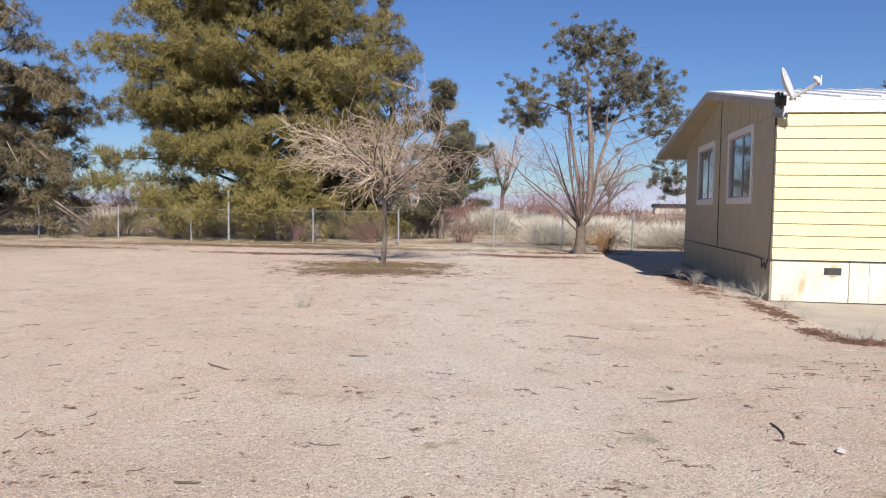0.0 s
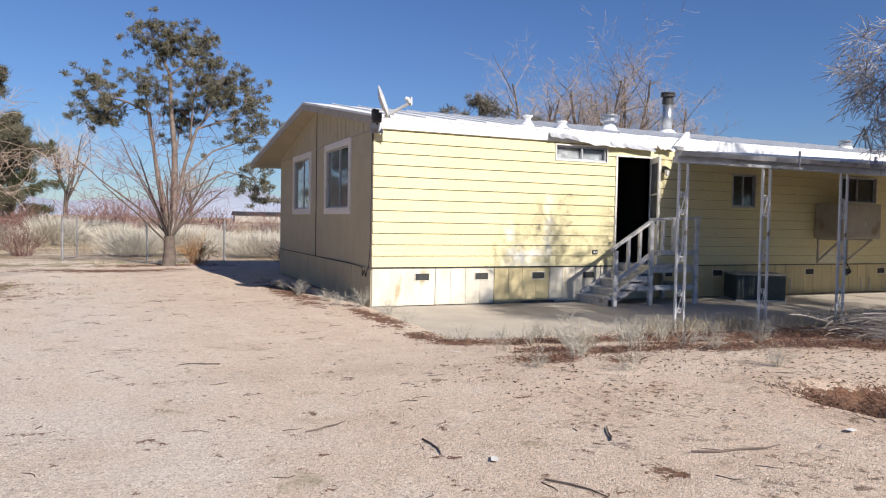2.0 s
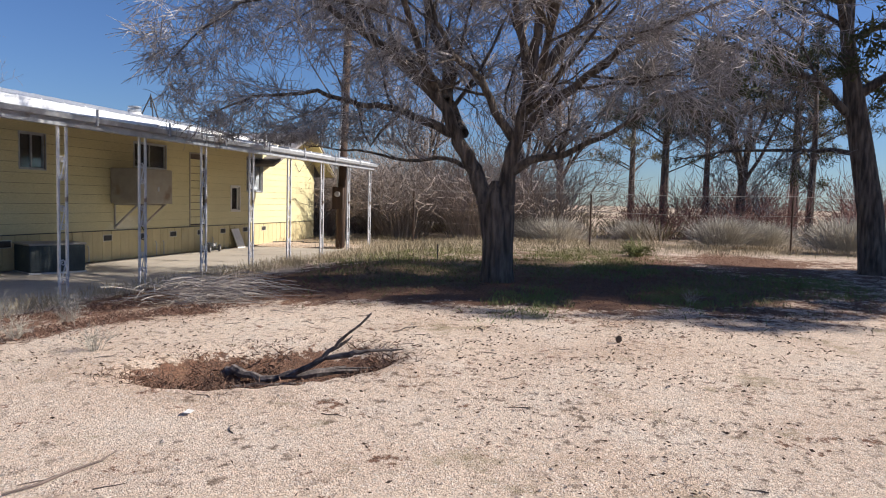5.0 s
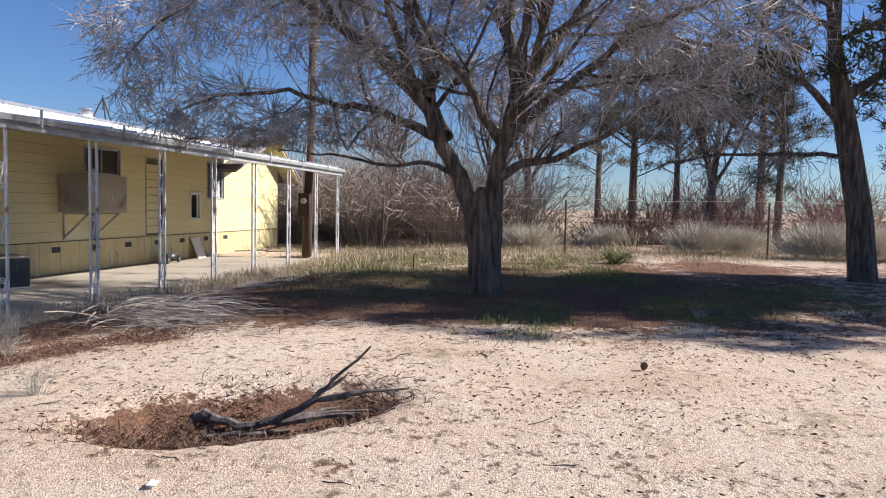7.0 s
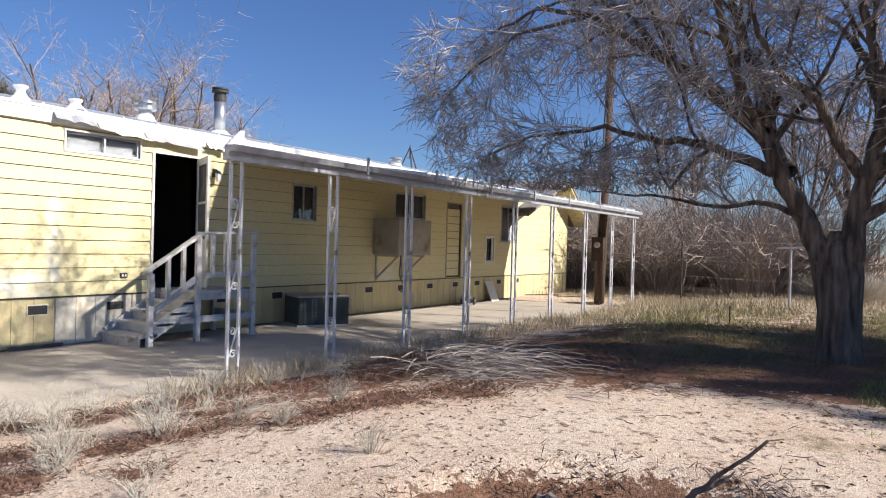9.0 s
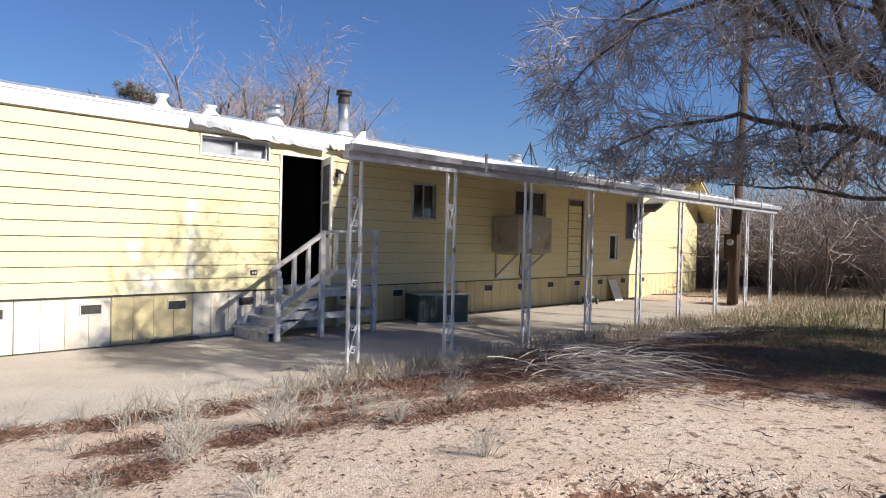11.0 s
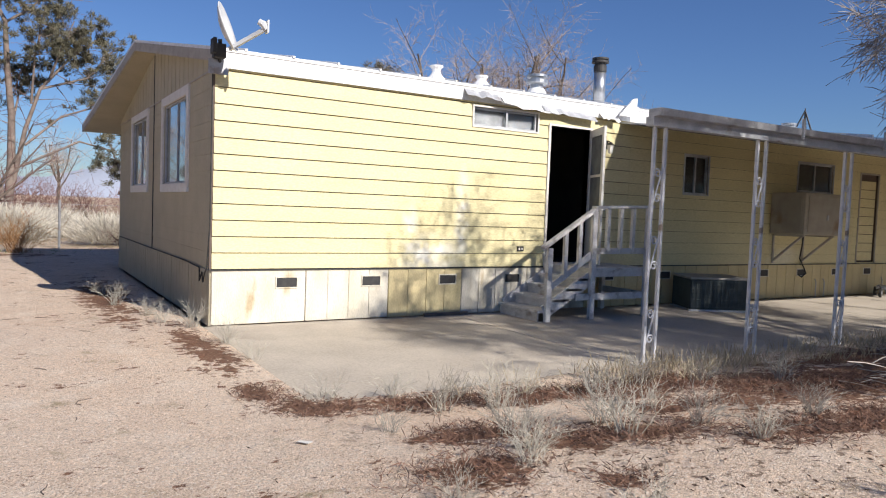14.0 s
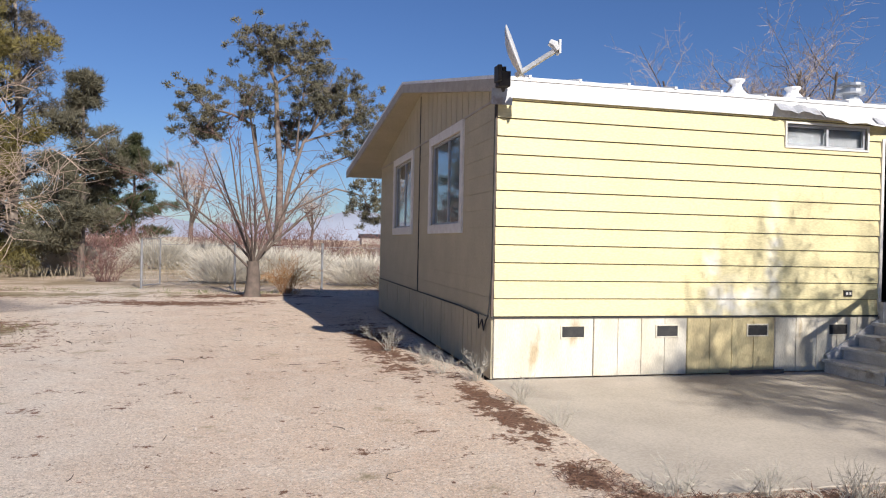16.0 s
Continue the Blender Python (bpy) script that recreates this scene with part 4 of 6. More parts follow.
for k in range(8):
    part("guard_wire", Shape().box(0.03, 1.02, -0.008, 0.0, 0.07 + k * 0.062, 0.078 + k * 0.062), PLASTIC_G, con)

cart = thing("push_cart", "small black wheeled garden cart lying by the wall", "cart", (14.5, -0.5, -0.03), turn=20)
for wx, wy in ((0.25, -0.12), (0.25, 0.22), (-0.25, 0.05)):
    w = part("wheel", Shape().tube([(wx, wy - 0.025, 0.1), (wx, wy + 0.025, 0.1)], 0.1, 14), BLACK, cart)
    part("hub", Shape().tube([(wx, wy - 0.03, 0.1), (wx, wy + 0.03, 0.1)], 0.04, 10), GALV, w)
part("frame", Shape().bar((0.25, -0.1, 0.12), (-0.3, 0.05, 0.2), 0.03, 0.03).bar((0.25, 0.2, 0.12), (-0.3, 0.05, 0.2), 0.03, 0.03), BLACK, cart)
part("handle", Shape().tube([(-0.25, 0.05, 0.2), (-0.45, 0.06, 0.28), (-0.75, 0.08, 0.24)], 0.014, 6), BLACK, cart)
part("tray", Shape().box(-0.15, 0.2, -0.05, 0.16, 0.17, 0.25), GALV, cart, bevel=0.01)
board = thing("leaning_board", "white panel board leaning against the wall", "board", (16.2, -0.30, -0.03))
board.matrix_basis = pose(16.2, -0.30, -0.03, -22, 0, 4)
part("panel", Shape().box(0, 0.5, 0, 0.015, 0, 0.62), TRIM, board)
hose = thing("garden_hose", "dark garden hose lying on the slab end", "hose", (0, 0, 0))
part("hose_line", Shape().tube([(18.8 + 0.5 * math.sin(i * 0.7) + i * 0.12, -0.25 - i * 0.16 + 0.15 * math.cos(i * 1.1), -0.0 + ground_z(18.9, -1) + 0.02) for i in range(12)] + [], 0.018, 5), RUBBER, hose)
pipe = Shape()
for x in (9.9, 10.2, 12.6, 12.9, 15.2):
    pipe = Shape().tube([(x, -0.03, 0.35), (x, -0.06, 0.3), (x, -0.06, -0.03)], 0.012, 6)
    part("drain_pipe", pipe, GALV, home)
tar = thing("fallen_strip", "dark board strip fallen beside the skirting", "board", (3.0, -0.06, -0.03))
part("strip", Shape().box(0, 0.75, -0.035, 0.0, 0.0, 0.05), STICK, tar, bevel=0.004)

# ---- pole with meter box, line posts ----
pole = thing("utility_pole", "brown wooden utility pole with a rusty meter box", "utility pole", (18.1, -2.8, -0.05))
part("shaft", Shape().tube([(0, 0, -0.3), (0.05, -0.03, 2.5), (0.2, -0.15, 8.2)], [0.15, 0.14, 0.11], 12), POLE, pole, smooth=True)
bx = part("meter_box", Shape().box(-0.3, -0.14, -0.2, 0.16, 1.25, 1.95), POLE, pole, "rusty brown meter box", bevel=0.01)
part("meter", Shape().tube([(-0.30, -0.02, 1.72), (-0.36, -0.02, 1.72), (-0.38, -0.02, 1.72)], [0.09, 0.085, 0.05], 12), GALV, bx)
part("conduit", Shape().tube([(-0.17, 0.05, 1.95), (-0.1, 0.02, 3.0), (0.08, -0.1, 6.5)], 0.025, 6), GALV, pole)
cl = thing("clothesline_post", "thin steel clothesline post with crossbar", "post", (17.5, -7.9, 0.1))
part("upright", Shape().tube([(0, 0, -0.2), (0.02, 0, 1.62)], 0.03, 8), GALV, cl)
part("crossbar", Shape().bar((0.02, -0.3, 1.62), (0.02, 0.3, 1.60), 0.03, 0.05), TRIM, cl)
stk = thing("metal_stake", "short rusty steel stake in the grass", "stake", (12.3, -7.5, 0.13))
part("rod", Shape().tube([(0, 0, -0.1), (0.01, 0.0, 0.42)], 0.014, 6), BLACK, stk)


# ---- trees ----
def spread_dir(d, angle):
    axis = d.orthogonal()
    axis.rotate(Matrix.Rotation(random.uniform(0, 6.283), 3, d))
    return (d * math.cos(angle) + axis * math.sin(angle)).normalized()


LOWEST = [-99.0]


def limb(thick, fine, p, d, length, r, level, spec):
    """One limb with its children: spec holds, per level, segments, children, child length, bend, rise."""
    seg, kids, ratio, bend, rise = spec[level]
    if LOWEST[0] > 0 and math.hypot(p.x, p.y) > 5.8:
        return
    pts, rad = [p.copy()], [r]
    end_r = r * 0.45 if level < len(spec) - 1 else max(r * 0.5, 0.004)
    for i in range(seg):
        d = (d + Vector((random.gauss(0, bend), random.gauss(0, bend), random.gauss(0, bend) + rise))).normalized()
        if p.z < LOWEST[0]:
            d = Vector((d.x, d.y, abs(d.z) + 0.1)).normalized()
        p = p + d * (length / seg)
        pts.append(p.copy())
        rad.append(r + (end_r - r) * (i + 1) / seg)
    grow_kids(thick, fine, pts, rad, length, level, spec)


def grow_kids(thick, fine, pts, rad, length, level, spec):
    seg, kids, ratio, bend, rise = spec[level]
    r = rad[0]
    (thick if r > 0.022 else fine).tube(pts, rad, 8 if r > 0.08 else (5 if r > 0.022 else 3), cap=False)
    if level + 1 >= len(spec):
        return
    n = len(pts) - 1
    for k in range(kids):
        f = random.uniform(0.25, 1.0) * n
        i = min(int(f), n - 1)
        q = pts[i].lerp(pts[i + 1], f - i)
        dd = (pts[i + 1] - pts[i]).normalized()
        rr = max(rad[i] * random.uniform(0.33, 0.52), 0.0052)
        limb(thick, fine, q, spread_dir(dd, random.uniform(0.4, 1.0)), length * ratio * random.uniform(0.6, 1.2), rr, level + 1, spec)


def finish_tree(name, label, at, thick, fine, bark, twig, category="tree", group="", turn=0):
    t = thing(name, label, category, at, group, turn=turn)
    if thick.v:
        part("trunk", thick, bark, t, smooth=True)
    tagged(part("twig_mass", fine, twig, t), kind="stuff")
    return t


random.seed(11)
LOWEST[0] = 2.2
th, fi = Shape(), Shape()
V = Vector
SPEC = [(8, 13, 0.38, 0.10, 0.03), (6, 9, 0.5, 0.14, 0.02), (5, 11, 0.65, 0.15, -0.02), (3, 0, 0.5, 0.16, -0.06)]


def main_limb(points, r0, r1, spec, length, kid_level=0):
    pts = [V(p) for p in points]
    fine_pts, rad = [], []
    n = 4
    for i in range(len(pts) - 1):
        for j in range(n):
            fine_pts.append(pts[i].lerp(pts[i + 1], j / n) + V((random.gauss(0, 0.012), random.gauss(0, 0.012), random.gauss(0, 0.012))) * (1 if i + j else 0))
    fine_pts.append(pts[-1])
    m = len(fine_pts)
    rad = [r0 + (r1 - r0) * (i / (m - 1)) ** 0.8 for i in range(m)]
    grow_kids(th, fi, fine_pts, rad, length, kid_level, spec)


th.tube([(0, 0.06, -0.3), (0, 0.06, 0.0), (0, 0.08, 0.25), (0, 0.11, 0.7), (0, 0.18, 1.1), (0, 0.28, 1.5)], [0.27, 0.2, 0.165, 0.15, 0.15, 0.10], 14, cap=False)
th.tube([(0.02, -0.08, -0.3), (0.02, -0.08, 0.0), (0.02, -0.08, 0.25), (0.02, -0.09, 0.7), (0.02, -0.1, 1.1), (0.01, -0.1, 1.5)], [0.27, 0.2, 0.165, 0.15, 0.15, 0.10], 14, cap=False)
th.tube([(0.01, 0.02, -0.3), (0.01, 0.02, 0.0), (0.01, 0.03, 0.3), (0.01, 0.04, 0.8), (0.01, 0.05, 1.2), (0.01, 0.07, 1.45), (0.01, 0.08, 1.66)], [0.36, 0.27, 0.235, 0.215, 0.215, 0.18, 0.06], 14, cap=False)
ELM_LIMBS = [
    (((0, 0.22, 1.3), (0, 0.41, 1.84), (-0.1, 0.68, 2.27), (-0.2, 0.87, 2.78), (-0.3, 1.32, 3.31), (-0.45, 1.8, 3.7), (-0.55, 2.4, 4.1), (-0.6, 3.1, 4.6), (-0.7, 3.9, 4.8), (-0.8, 4.6, 4.5)), 0.15, 0.015, 5.0),
    (((-0.2, 0.87, 2.9), (0.1, 0.92, 3.56), (0.3, 1.28, 4.2), (0.5, 1.5, 5.0), (0.8, 1.6, 5.7), (0.9, 1.7, 6.4)), 0.12, 0.02, 4.0),
    (((0, -0.1, 1.3), (0, -0.12, 1.84), (0, -0.26, 2.39), (0, -0.38, 2.9), (0.1, -0.41, 3.31), (0.2, -0.28, 3.9), (0.3, -0.14, 4.5), (0.4, -0.05, 5.5), (0.4, 0.1, 6.9)), 0.15, 0.025, 5.0),
    (((0, -0.22, 2.3), (-0.2, -0.01, 2.6), (-0.4, 0.26, 3.2), (-0.6, 0.62, 3.5), (-0.8, 0.9, 4.0), (-0.8, 1.1, 4.7), (-0.7, 1.2, 5.3)), 0.085, 0.015, 3.4),
    (((0.1, -0.42, 3.3), (0.0, -0.52, 3.92), (-0.1, -0.6, 4.6), (-0.2, -0.7, 5.6), (-0.2, -0.8, 6.9)), 0.10, 0.02, 4.6),
    (((0.05, -0.4, 3.1), (0.1, -0.86, 3.71), (0.2, -1.17, 4.1), (0.3, -1.6, 4.7), (0.3, -2.2, 5.6), (0.3, -2.7, 6.5)), 0.12, 0.02, 4.8),
    (((0, -0.3, 2.35), (-0.3, -0.84, 2.88), (-0.5, -1.24, 3.12), (-0.8, -1.8, 3.5), (-1.0, -2.6, 3.9), (-1.2, -3.4, 4.1)), 0.105, 0.015, 4.4),
    (((0, -0.12, 1.75), (-0.1, -0.53, 2.01), (-0.2, -1.02, 2.07), (-0.3, -1.7, 2.4), (-0.4, -2.5, 2.9), (-0.4, -3.2, 3.1)), 0.085, 0.012, 3.2),
    (((0, 0.38, 1.8), (-0.2, 0.85, 2.01), (-0.4, 1.43, 1.95), (-0.6, 2.22, 2.1), (-0.7, 3.0, 2.15)), 0.05, 0.01, 2.8),
    (((-0.1, 0.75, 2.4), (-0.4, 1.2, 2.6), (-0.7, 1.63, 2.75), (-0.9, 2.0, 2.76), (-1.1, 2.7, 2.95), (-1.3, 3.67, 2.87), (-1.4, 4.3, 2.6)), 0.085, 0.012, 3.8),
    (((-0.2, 1.0, 3.0), (-0.9, 1.2, 3.8), (-1.5, 1.3, 4.4), (-2.1, 1.3, 5.0), (-2.6, 1.2, 5.3)), 0.08, 0.015, 4.2),
    (((0.05, -0.3, 2.6), (-0.8, -0.7, 3.3), (-1.6, -1.0, 4.1), (-2.3, -1.3, 4.9), (-2.8, -1.5, 5.4)), 0.08, 0.015, 4.2),
    (((0.2, -0.4, 3.0), (1.2, -0.2, 4.0), (2.4, 0.3, 4.9), (3.2, 0.8, 5.5)), 0.10, 0.015, 4.6),
    (((-0.1, 0.6, 2.4), (0.9, 1.2, 3.3), (1.8, 2.2, 4.2), (2.4, 3.0, 4.7)), 0.10, 0.015, 4.6),
    (((-0.5, 2.0, 3.9), (0.0, 2.5, 4.8), (0.4, 2.9, 5.4)), 0.06, 0.012, 3.4),
    (((-0.5, 2.2, 4.0), (0.2, 2.9, 4.9), (0.8, 3.8, 5.4), (1.2, 4.8, 5.5), (1.4, 5.4, 5.0)), 0.06, 0.012, 3.8),
    (((0.5, 1.5, 5.0), (0.9, 2.4, 5.6), (1.3, 3.5, 6.0), (1.6, 4.5, 5.8)), 0.06, 0.012, 3.8),
    (((-0.6, 3.2, 4.6), (-0.9, 4.1, 4.4), (-1.1, 4.9, 3.8), (-1.2, 5.4, 3.2)), 0.035, 0.008, 3.4),
    (((-1.4, -0.9, 3.9), (-2.1, -0.8, 4.7), (-2.6, -0.6, 5.3), (-3.0, -0.5, 5.8)), 0.06, 0.014, 2.2),
    (((-1.4, 1.3, 4.3), (-2.0, 0.7, 4.9), (-2.5, 0.4, 5.5), (-2.9, 0.2, 5.9)), 0.06, 0.014, 2.2),
    (((0.3, -1.7, 4.9), (0.0, -2.6, 5.2), (-0.2, -3.6, 5.6)), 0.06, 0.012, 4.0)]
for pts, r0, r1, reach in ELM_LIMBS:
    main_limb(pts, r0, r1, SPEC, reach)
finish_tree("shade_tree", "large bare forked shade tree with tangled fine twigs", (8.1, -9.58, 0.2), th, fi, BARK, TWIG)

# a second tall tree beyond it
LOWEST[0] = -99.0
random.seed(5)
th, fi = Shape(), Shape()
SPEC2 = [(8, 13, 0.45, 0.10, 0.02), (5, 9, 0.5, 0.16, 0.0), (4, 8, 0.55, 0.2, -0.04), (3, 0, 0.5, 0.22, -0.05)]
th.tube([(0, 0, -0.2), (0, 0, 0.15), (0.0, 0.1, 1.3), (0.05, 0.32, 2.6), (0.1, 0.5, 3.6)], [0.36, 0.27, 0.24, 0.22, 0.2], 12, cap=False)
main_limb([(0.1, 0.5, 3.5), (0.1, 0.7, 5.0), (0.2, 0.6, 7.0), (0.3, 0.4, 9.5)], 0.2, 0.04, SPEC2, 5)
main_limb([(0.1, 0.4, 3.1), (-0.3, 1.3, 3.9), (-0.8, 2.8, 4.5), (-1.4, 4.2, 4.6)], 0.10, 0.02, SPEC2, 4.5)
main_limb([(0.1, 0.3, 2.5), (0.0, 1.4, 2.55), (-0.3, 2.8, 2.5), (-0.6, 3.9, 2.3)], 0.06, 0.012, SPEC2, 2.8)
main_limb([(0.1, 0.5, 3.6), (0.2, -0.8, 4.5), (0.2, -2.2, 5.5)], 0.12, 0.02, SPEC2, 4.5)
main_limb([(0.1, 0.6, 4.5), (-0.9, 1.2, 5.6), (-2.2, 2.0, 6.4)], 0.10, 0.02, SPEC2, 4.5)
yard = finish_tree("yard_tree", "bare tree with leaning dark trunk", (12.8, -16.45, 0.18), th, fi, BARK, TWIG, group="yard trees")

# small round-headed tree in the drive
random.seed(3)
th, fi = Shape(), Shape()
SPEC3 = [(6, 9, 0.45, 0.10, 0.0), (5, 7, 0.55, 0.14, 0.0), (3, 0, 0.5, 0.14, 0.0)]
th.tube([(0, 0, -0.2), (0, 0, 0.1), (0.03, 0.02, 0.9), (0.0, 0.0, 1.7), (0.0, 0.02, 1.95)], [0.10, 0.07, 0.055, 0.06, 0.05], 10, cap=False)
for k in range(26):
    a = k * 2.4
    d = V((math.cos(a), math.sin(a), random.uniform(0.15, 1.3))).normalized()
    limb(th, fi, V((0, 0, random.uniform(1.6, 1.95))), d, random.uniform(1.5, 2.4), 0.024, 0, SPEC3)
small_tree = finish_tree("small_tree", "small bare round-headed tree with pinkish twigs", (-7.9, 4.75, ground_z(-7.9, 4.75)), th, fi, BARK, TWIG_L)

# reddish many-stemmed tree by the far fence
random.seed(8)
th, fi = Shape(), Shape()
SPEC4 = [(7, 7, 0.42, 0.07, 0.02), (4, 4, 0.5, 0.12, 0.03), (3, 0, 0.5, 0.12, 0.02)]
th.tube([(0, 0, -0.2), (0, 0, 0.1), (0.02, 0, 0.5), (0, 0, 0.9)], [0.3, 0.2, 0.17, 0.15], 10, cap=False)
for k in range(15):
    a = k * 2.4
    lean = random.uniform(0.25, 0.75) if k % 3 else random.uniform(0.9, 1.4)
    d = V((math.cos(a) * lean, math.sin(a) * lean, 1.0)).normalized()
    limb(th, fi, V((0, 0, random.uniform(0.6, 0.9))), d, random.uniform(2.0, 3.7), 0.034, 0, SPEC4)
finish_tree("stem_tree", "bare many-stemmed tree with reddish shoots", (-2.85, 11.2, ground_z(-2.85, 11.2)), th, fi, STICK, TWIG_R)

# bare trees behind the roof
random.seed(21)
th, fi = Shape(), Shape()
SPEC5 = [(7, 9, 0.45, 0.08, 0.05), (5, 7, 0.5, 0.12, 0.05), (3, 5, 0.5, 0.15, 0.03), (3, 0, 0.5, 0.15, 0.02)]
th.tube([(0, 0, -0.2), (0, 0, 2.0), (0.1, 0, 3.6)], [0.25, 0.2, 0.17], 8, cap=False)
for k in range(8):
    a = k * 2.4
    d = V((math.cos(a) * 0.55, math.sin(a) * 0.55, 1.0)).normalized()
    limb(th, fi, V((0.05, 0, random.uniform(2.2, 3.6))), d, random.uniform(3.6, 5.6), 0.09, 0, SPEC5)
back_tree = finish_tree("bare_tree", "bare pinkish-grey tree rising behind the roof", (17.2, 18.0, 0), th, fi, BARK, TWIG_L, group="bare trees behind the house")
for x, y, r, sc in ((20.5, 19.5, 80, 1.12), (14.5, 19.0, 200, 0.95), (23.5, 20.0, 300, 0.9), (-9.2, 60.0, 40, 1.0), (2.0, 70.0, 10, 0.8), (31, -7, 60, 0.9), (33, -1.5, 130, 0.85), (30.5, -16.5, 250, 0.95), (38, -8, 20, 1.1)):
    copy_thing(back_tree, pose(x, y, ground_z(x, y), 0, 0, r) @ Matrix.Scale(sc, 4))


def blades(name, P, D, length, width, material, parent=None, label="", facing=None, pointed=False):
    """Many narrow leaves in one mesh: places, directions, lengths, widths."""
    n = len(P)
    D = D / np.maximum(np.linalg.norm(D, axis=1, keepdims=True), 1e-6)
    R = np.random.RandomState(n % 9973).normal(size=(n, 3))
    if facing is not None:
        R = facing + 0.45 * R
    S = np.cross(D, R)
    S /= np.maximum(np.linalg.norm(S, axis=1, keepdims=True), 1e-6)
    length, width = np.asarray(length).reshape(-1, 1), np.asarray(width).reshape(-1, 1)
    mid = P + D * length * 0.5
    ring = [P - S * width / 2, P + S * width / 2, P + D * length] if pointed else [P, mid + S * width / 2, P + D * length, mid - S * width / 2]
    k = len(ring)
    verts = np.stack(ring, 1).reshape(-1, 3)
    idx = np.arange(n * k)
    me = bpy.data.meshes.new(name)
    me.vertices.add(n * k)
    me.vertices.foreach_set("co", verts.astype(np.float32).ravel())
    me.loops.add(n * k)
    me.loops.foreach_set("vertex_index", idx.astype(np.int32).ravel())
    me.polygons.add(n)
    me.polygons.foreach_set("loop_start", (np.arange(n) * k).astype(np.int32))
    me.update(calc_edges=True)
    me.materials.append(material)
    ob = new(name, me)
    if parent:
        ob.parent = parent
    return tagged(ob, label) if label else ob


def tufts(C, size, subs, per, leaf, width, material, parent, rs, droop=0.0):
    """A crown of needle tufts: every clump carries a shell of small tufts, every tuft its needles."""
    ci = np.repeat(np.arange(len(C)), subs)
    u = rs.normal(size=(len(ci), 3)) + np.array([0, 0, 0.35])
    u /= np.linalg.norm(u, axis=1, keepdims=True)
    T = C[ci] + u * np.array([1, 1, 0.55]) * (size[ci] * rs.uniform(0.25, 1.0, len(ci)) ** 0.6)[:, None]
    ti = np.repeat(np.arange(len(T)), per)
    n = len(ti)
    D = u[ti] * 0.5 + rs.normal(size=(n, 3)) * 0.55 + np.array([0, 0, 0.35 - droop])
    P = T[ti] + rs.normal(size=(n, 3)) * leaf * 0.28
    return blades("crown", P, D, rs.uniform(0.6, 1.3, n) * leaf, rs.uniform(0.7, 1.3, n) * width, material, parent, facing=u[ti], pointed=True)


def conifer(name, label, at, H, W, low, material, clumps, seed, lean=0.0, airy=0.0, leaf=0.25, droop=0.0, group="", shape=1.0, subs=15, per=20, bark=None):
    """Trunk, boughs that leave it at all heights, and needle tufts along every bough, with gaps between."""
    rs = np.random.RandomState(seed)
    t = thing(name, label, "tree", at, group)
    s = Shape()
    top = V((lean, 0, H))
    s.tube([(0, 0, -0.3), (0, 0, 0.3), tuple(top * 0.5 + V((rs.normal() * 0.2, 0, 0))), tuple(top)], [0.026 * H, 0.02 * H, 0.012 * H, 0.02], 8, cap=False)
    C, S = [], []
    tries = 0
    while len(C) < clumps and tries < clumps * 10:
        tries += 1
        f = rs.uniform(low, 1.0) ** 0.9
        a = rs.uniform(0, 2 * math.pi)
        prof = (0.35 + 0.65 * math.sin(min(1.0, (1 - f) * 1.5 + 0.08) * math.pi / 2)) * min(1.0, (1 - f) * 3.2 + 0.12) ** shape
        edge = 1 + 0.15 * math.sin(3 * a + seed + 5 * f) + 0.12 * math.sin(7 * a + 11 * f) + 0.14 * rs.normal()
        if noise.noise(V((math.cos(a) * 1.6 + seed, math.sin(a) * 1.6, f * H * 0.42))) < -0.25 + 0.55 * airy:
            continue
        reach = max(0.4, W / 2 * prof * edge)
        z0 = max(0.15, H * f - 0.25 * reach)
        rise = (0.35 - 0.55 * droop - 0.75 * max(0.0, 0.45 - f)) * reach
        root, tip = V((lean * f, 0, z0)), V((lean * f + reach * math.cos(a), reach * math.sin(a), max(0.25, z0 + rise)))
        mid = root.lerp(tip, 0.55) + V((0, 0, (0.10 + 0.2 * droop) * reach))
        s.tube([tuple(root), tuple(mid), tuple(tip)], [0.012 + 0.012 * reach, 0.008 + 0.007 * reach, 0.006], 4, cap=False)
        k = max(2, int(reach / (0.55 + 0.35 * airy)))
        for j in range(k):
            g = 0.30 + 0.72 * (j + rs.uniform(0.2, 0.9)) / k
            p = root.lerp(mid, g / 0.55) if g < 0.55 else mid.lerp(tip, (g - 0.55) / 0.45)
            side = rs.normal() * 0.20 * reach * g
            C.append((p.x - math.sin(a) * side, p.y + math.cos(a) * side, max(0.2, p.z + rs.normal() * 0.12 - droop * 0.25 * abs(side))))
            S.append(rs.uniform(0.36, 0.72) * (W / 9.0) ** 0.4 * (0.45 + 0.55 * min(1.0, reach / 1.4)))
    part("trunk", s, bark or BARK, t)
    tufts(np.array(C), np.array(S), subs, per, leaf, leaf * 0.12, material, t, rs, droop)
    return t


PALE_BARK = mat("pale_bark", (0.36, 0.30, 0.25), (0.24, 0.19, 0.16), 4.0, 0.9, bump=0.5, fine=30)
conifer("pine_tree", "big dense olive-green pine reaching to the ground", (-17.6, 20.6, 0), 15.5, 12.2, 0.0, PINE_O, 2300, 4, shape=0.7)
conifer("tamarisk_tree", "tall brownish tamarisk with drooping feathery foliage", (-29.0, 15.6, 0), 12.5, 9.6, 0.06, PINE_T, 800, 9, droop=0.8, airy=0.1, bark=PALE_BARK)
